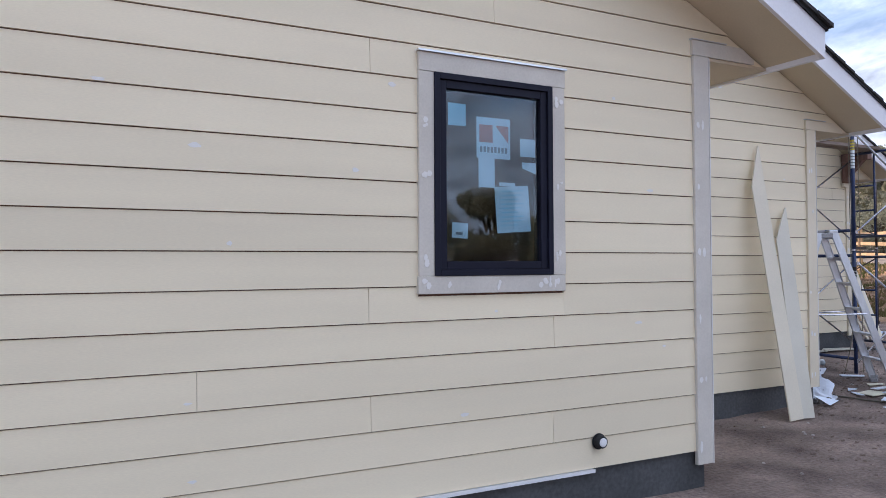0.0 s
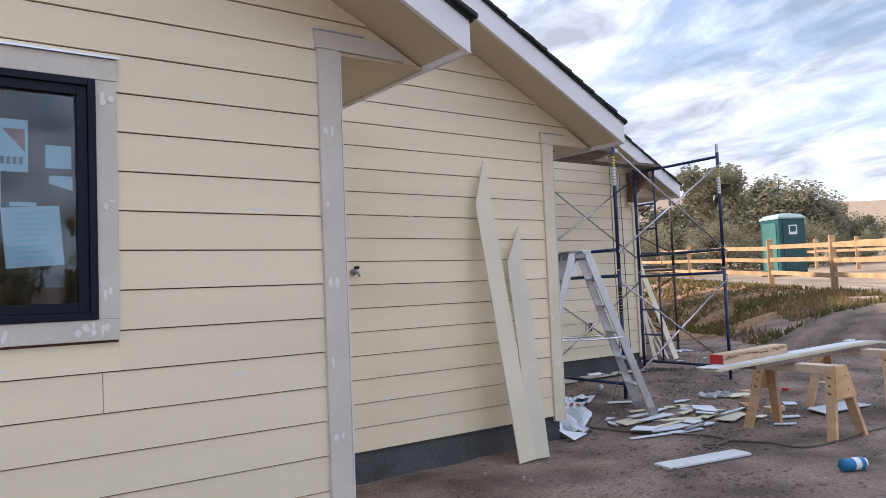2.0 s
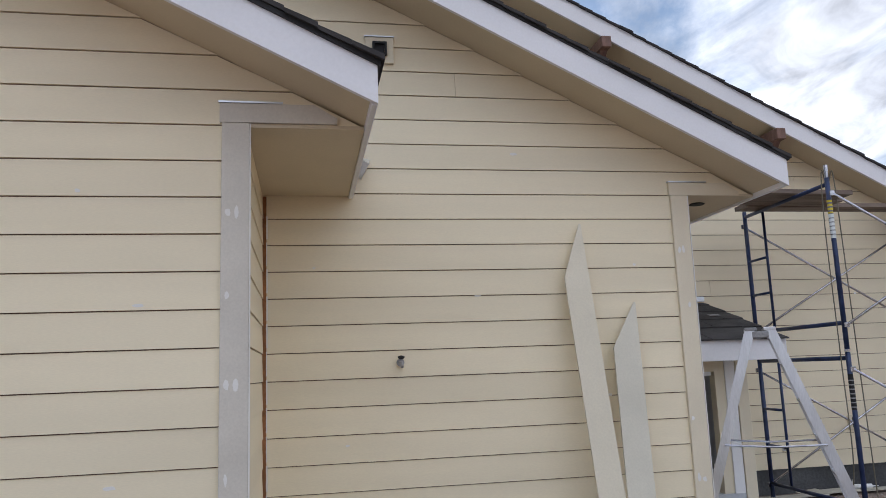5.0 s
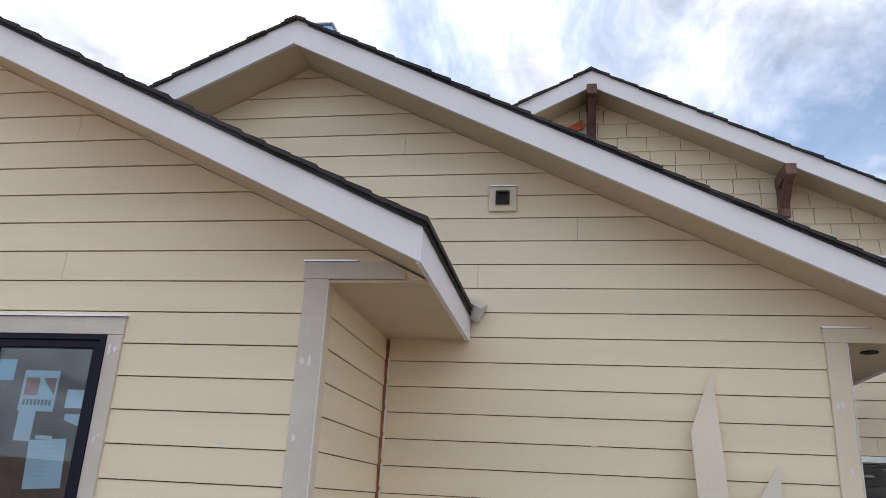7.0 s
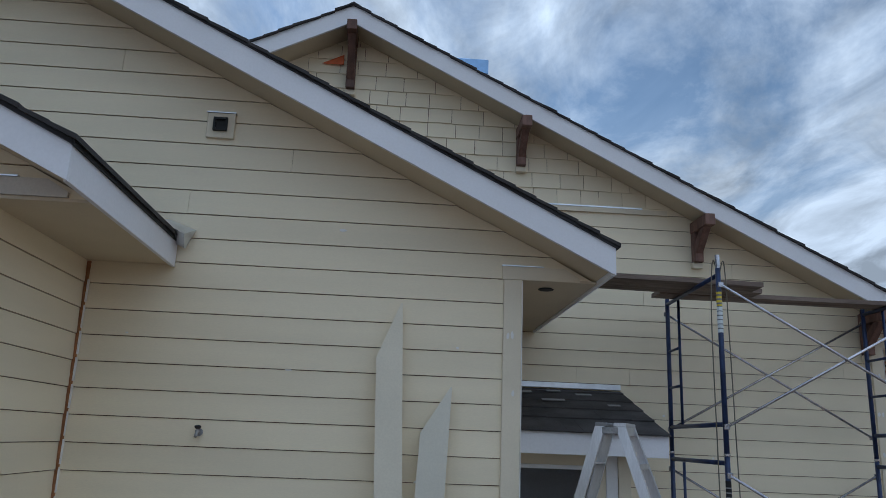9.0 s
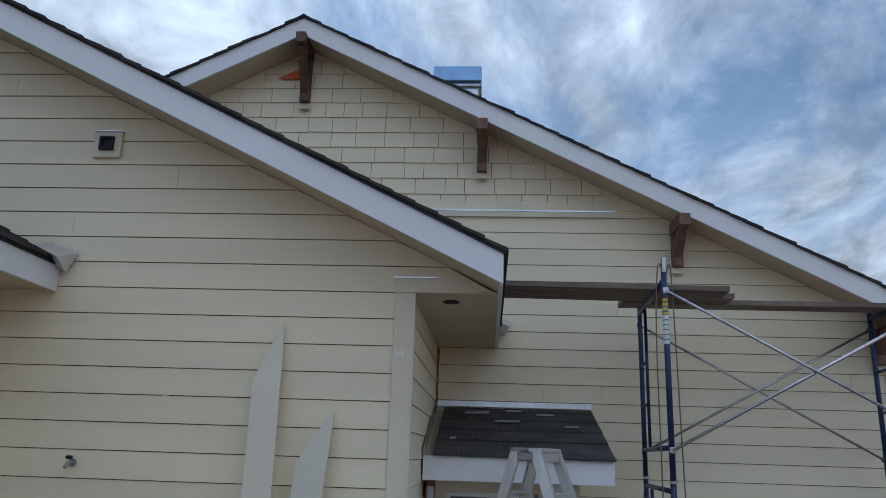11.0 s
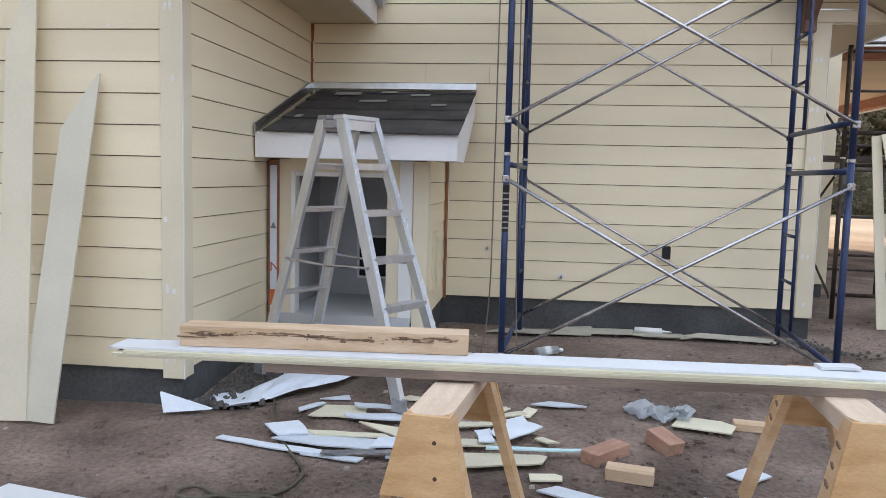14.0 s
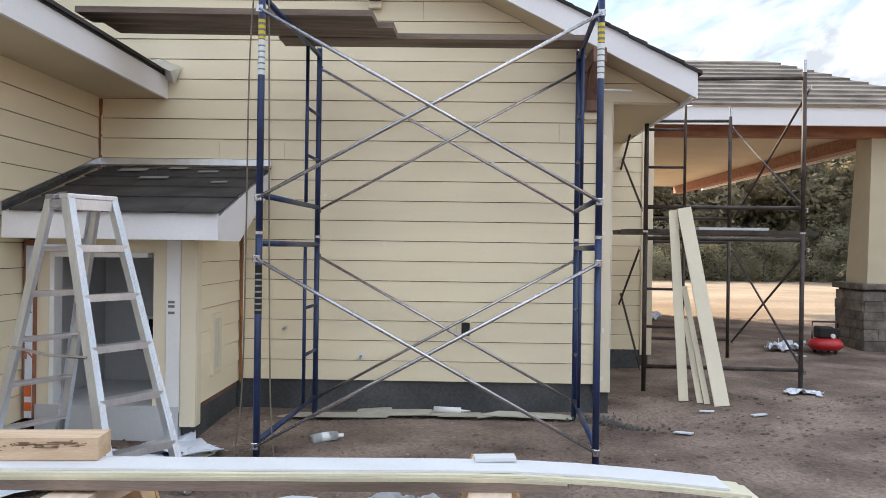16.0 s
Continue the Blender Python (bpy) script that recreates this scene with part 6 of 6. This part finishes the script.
for src, x, y, turn, s in ((dry, 18.5, 41, 0, 1.1), (dry, 22.5, 43, 70, 1.2), (dry, 26.5, 42, 150, 1.25), (oak2, 20.5, 48, 120, 1.0), (dry, 30.5, 44, 210, 1.2), (oak, 24.5, 50, 30, 1.0), (dry, 16, 46, 290, 1.2), (bush, 17.5, 37, 0, 0.9), (bush, 20, 37.5, 50, 1.0),
                           (bush, 22.5, 37, 90, 1.0), (bush, 25, 37.5, 160, 0.9), (bush, 27.5, 38, 220, 1.1), (oak, 33, 48, 260, 1.1), (dry, 19.5, 39.5, 33, 1.0), (dry, 24.0, 40, 99, 1.1), (dry, 28.5, 40.5, 190, 1.1), (oak2, 27, 47, 10, 1.1), (oak, 22, 46, 222, 1.2), (dry, 21.2, 38.6, 310, 0.8), (bush, 18.7, 35.5, 10, 0.8), (bush, 21.3, 35.8, 100, 0.8), (bush, 23.8, 35.5, 200, 0.85), (bush, 26.3, 36, 300, 0.8),
                           (oak, 29.5, 41, 15, 1.0), (oak2, 31.6, 40, 75, 0.95), (dry, 33.6, 42, 135, 1.2), (bush, 29.4, 36.5, 20, 1.1), (bush, 31.6, 37, 140, 1.15), (oak, 36, 44, 220, 1.1), (bush, 34, 38, 260, 1.2), (dry, 30.6, 38.6, 40, 0.9)):
    plant(src, x, y, turn, s)
# the trees behind the walker, mirrored in the window
for k in range(9):
    plant(oak if k % 2 else oak2, -14 + k * 6.5, -32 - (k * 7 % 5), k * 50, 0.8 + 0.07 * (k % 3))
# tufts on the bank
rnd = random.Random(21)
verts, faces = [], []
for _ in range(26000):
    a, s = rnd.uniform(-4, 26), rnd.uniform(-3.6, 0.2)
    x, y = 19.6 + 0.59 * a + 0.807 * s, 8.4 + 0.807 * a - 0.59 * s
    if noise.noise((x * 0.7, y * 0.7, 4)) < -0.02 - 0.10 * (s + 2.2):
        continue
    z = ground_z(x, y)
    h, w = rnd.uniform(0.04, 0.17), rnd.uniform(0.015, 0.045)
    t0 = rnd.uniform(0, 3.14)
    b = len(verts)
    verts += [(x - w * math.cos(t0), y - w * math.sin(t0), z - 0.02), (x + w * math.cos(t0), y + w * math.sin(t0), z - 0.02), (x + rnd.uniform(-0.08, 0.08), y + rnd.uniform(-0.08, 0.08), z + h)]
    faces.append((b, b + 1, b + 2))
me = bpy.data.meshes.new("bank_grass")
me.from_pydata(verts, [], faces)
me.materials.append(M["grass"])
tagged(new("bank_grass", me), "dry and green grass tufts on the cut bank", "grass", kind="stuff")


# lumps of earth on the cut bank
bm = bmesh.new()
for _ in range(4200):
    a, s = rnd.uniform(0.8, 24), rnd.uniform(-3.9, 0.0)
    x, y = 19.6 + 0.59 * a + 0.807 * s, 8.4 + 0.807 * a - 0.59 * s
    r, z = 0.02 + 0.09 * rnd.random() ** 3, ground_z(x, y)
    q = [rnd.uniform(0.6, 1.2) * r for _ in range(8)]
    hexa(bm, [(x - q[0], y - q[1], z - 0.04), (x + q[2], y - q[3], z - 0.04), (x + q[4], y + q[5], z - 0.04), (x - q[6], y + q[7], z - 0.04)],
         [(x - q[1] * 0.5, y - q[2] * 0.6, z + q[3] * 0.8), (x + q[0] * 0.6, y - q[5] * 0.5, z + q[4] * 0.6), (x + q[7] * 0.5, y + q[6] * 0.6, z + q[5] * 0.9), (x - q[4] * 0.6, y + q[2] * 0.5, z + q[1] * 0.5)])
single("bank_lumps", bm, M["bank"], "rough lumps of orange-brown earth on the cut bank", "soil", kind="stuff")


# ---- lap boards and wall shingles ----
def lap_board(wall, face, along, out, z0, z1, sp):
    a, b, c, d = sp
    bm = bmesh.new()
    t0, t1, tb = 0.015 * out, 0.008 * out, 0.0 * out
    # board stops short; the dark gap stands in for the lap's shadow line
    top = z1 - 0.0055
    if along == "x":
        hexa(bm, [(a, face + tb, z0), (b, face + tb, z0), (b, face + t0, z0), (a, face + t0, z0)], [(c, face - 0.002 * out, top), (d, face - 0.002 * out, top), (d, face + t1, top), (c, face + t1, top)])
    else:
        hexa(bm, [(face + tb, a, z0), (face + tb, b, z0), (face + t0, b, z0), (face + t0, a, z0)], [(face - 0.002 * out, c, top), (face - 0.002 * out, d, top), (face + t1, d, top), (face + t1, c, top)])
    part("siding_board", bm, M["siding"], wall)



def touch_up(wall, face, zlow, pitch, places, seed):
    """Pale dabs of filler over nail heads and chipped edges."""
    rr = random.Random(seed)
    for s, z in places:
        u = ((z - zlow) / pitch) % 1.0
        y = face - 0.015 + 0.007 * u
        w, h = rr.uniform(0.010, 0.035), rr.uniform(0.006, 0.014)
        bm = prism(bmesh.new(), [(s + w * math.cos(a) * rr.uniform(0.6, 1.2), z + h * math.sin(a) * rr.uniform(0.6, 1.2)) for a in (k * math.pi / 5 for k in range(10))], y - 0.0014, y + 0.003)
        part("filler_dab", bm, M["filler"], wall)


touch_up(wall_a, 3.34, 0.235, 0.176, [(0.75, 1.93), (0.36, 2.18), (2.30, 1.15), (3.40, 1.84), (0.72, 0.80), (0.74, 0.46), (1.50, 1.86), (1.7, 2.3), (3.12, 2.37), (2.1, 0.62), (3.3, 1.05), (0.9, 1.5), (3.5, 0.9)], 6)
touch_up(wall_b, 4.76, 0.237, 0.1767, [(4.4, 1.05), (5.3, 2.0), (6.2, 1.3), (5.0, 0.6), (6.45, 2.2), (5.6, 3.0), (4.2, 2.2), (6.3, 0.75)], 7)
touch_up(wall_c, 7.24, 0.356, 0.1675, [(9.3, 1.5), (10.2, 2.2), (8.8, 1.9), (10.6, 1.1)], 8)
for b in BOARDS:
    lap_board(*b)
rnd = random.Random(31)


def below_verge(pts):
    """The part of a polygon that lies under both slopes of the high gable."""
    for sgn in (1, -1):
        out = []
        for (xa, za), (xb, zb2) in zip(pts, pts[1:] + pts[:1]):
            fa, fb = [lineC(5.38 + sgn * (x - 5.38)) - z for x, z in ((xa, za), (xb, zb2))]
            if fa >= 0:
                out.append((xa, za))
            if fa * fb < 0:
                u = fa / (fa - fb)
                out.append((xa + (xb - xa) * u, za + (zb2 - za) * u))
        pts = out
        if len(pts) < 3:
            return []
    return pts


z = 4.105
while z < zrC - 0.03:
    x = 4.0 + rnd.uniform(0, 0.2)
    while x < 8.95:
        w = rnd.choice((0.20, 0.26, 0.31, 0.35))
        low = z - rnd.uniform(0, 0.006)
        pts = below_verge([(x, low), (x + w - 0.006, low), (x + w - 0.006, z + 0.176), (x, z + 0.176)])
        if pts:
            bm = bmesh.new()
            back = [bm.verts.new((px, 7.24, pz)) for px, pz in pts]
            face = [bm.verts.new((px, 7.218 + 0.014 * (pz - low) / 0.18, pz)) for px, pz in pts]
            bm.faces.new(face)
            bm.faces.new(back[::-1])
            for i in range(len(pts)):
                j = (i + 1) % len(pts)
                bm.faces.new((face[i], back[i], back[j], face[j]))
            part("wall_shingle", bm, M["siding"], wall_c)
        x += w
    z += 0.17
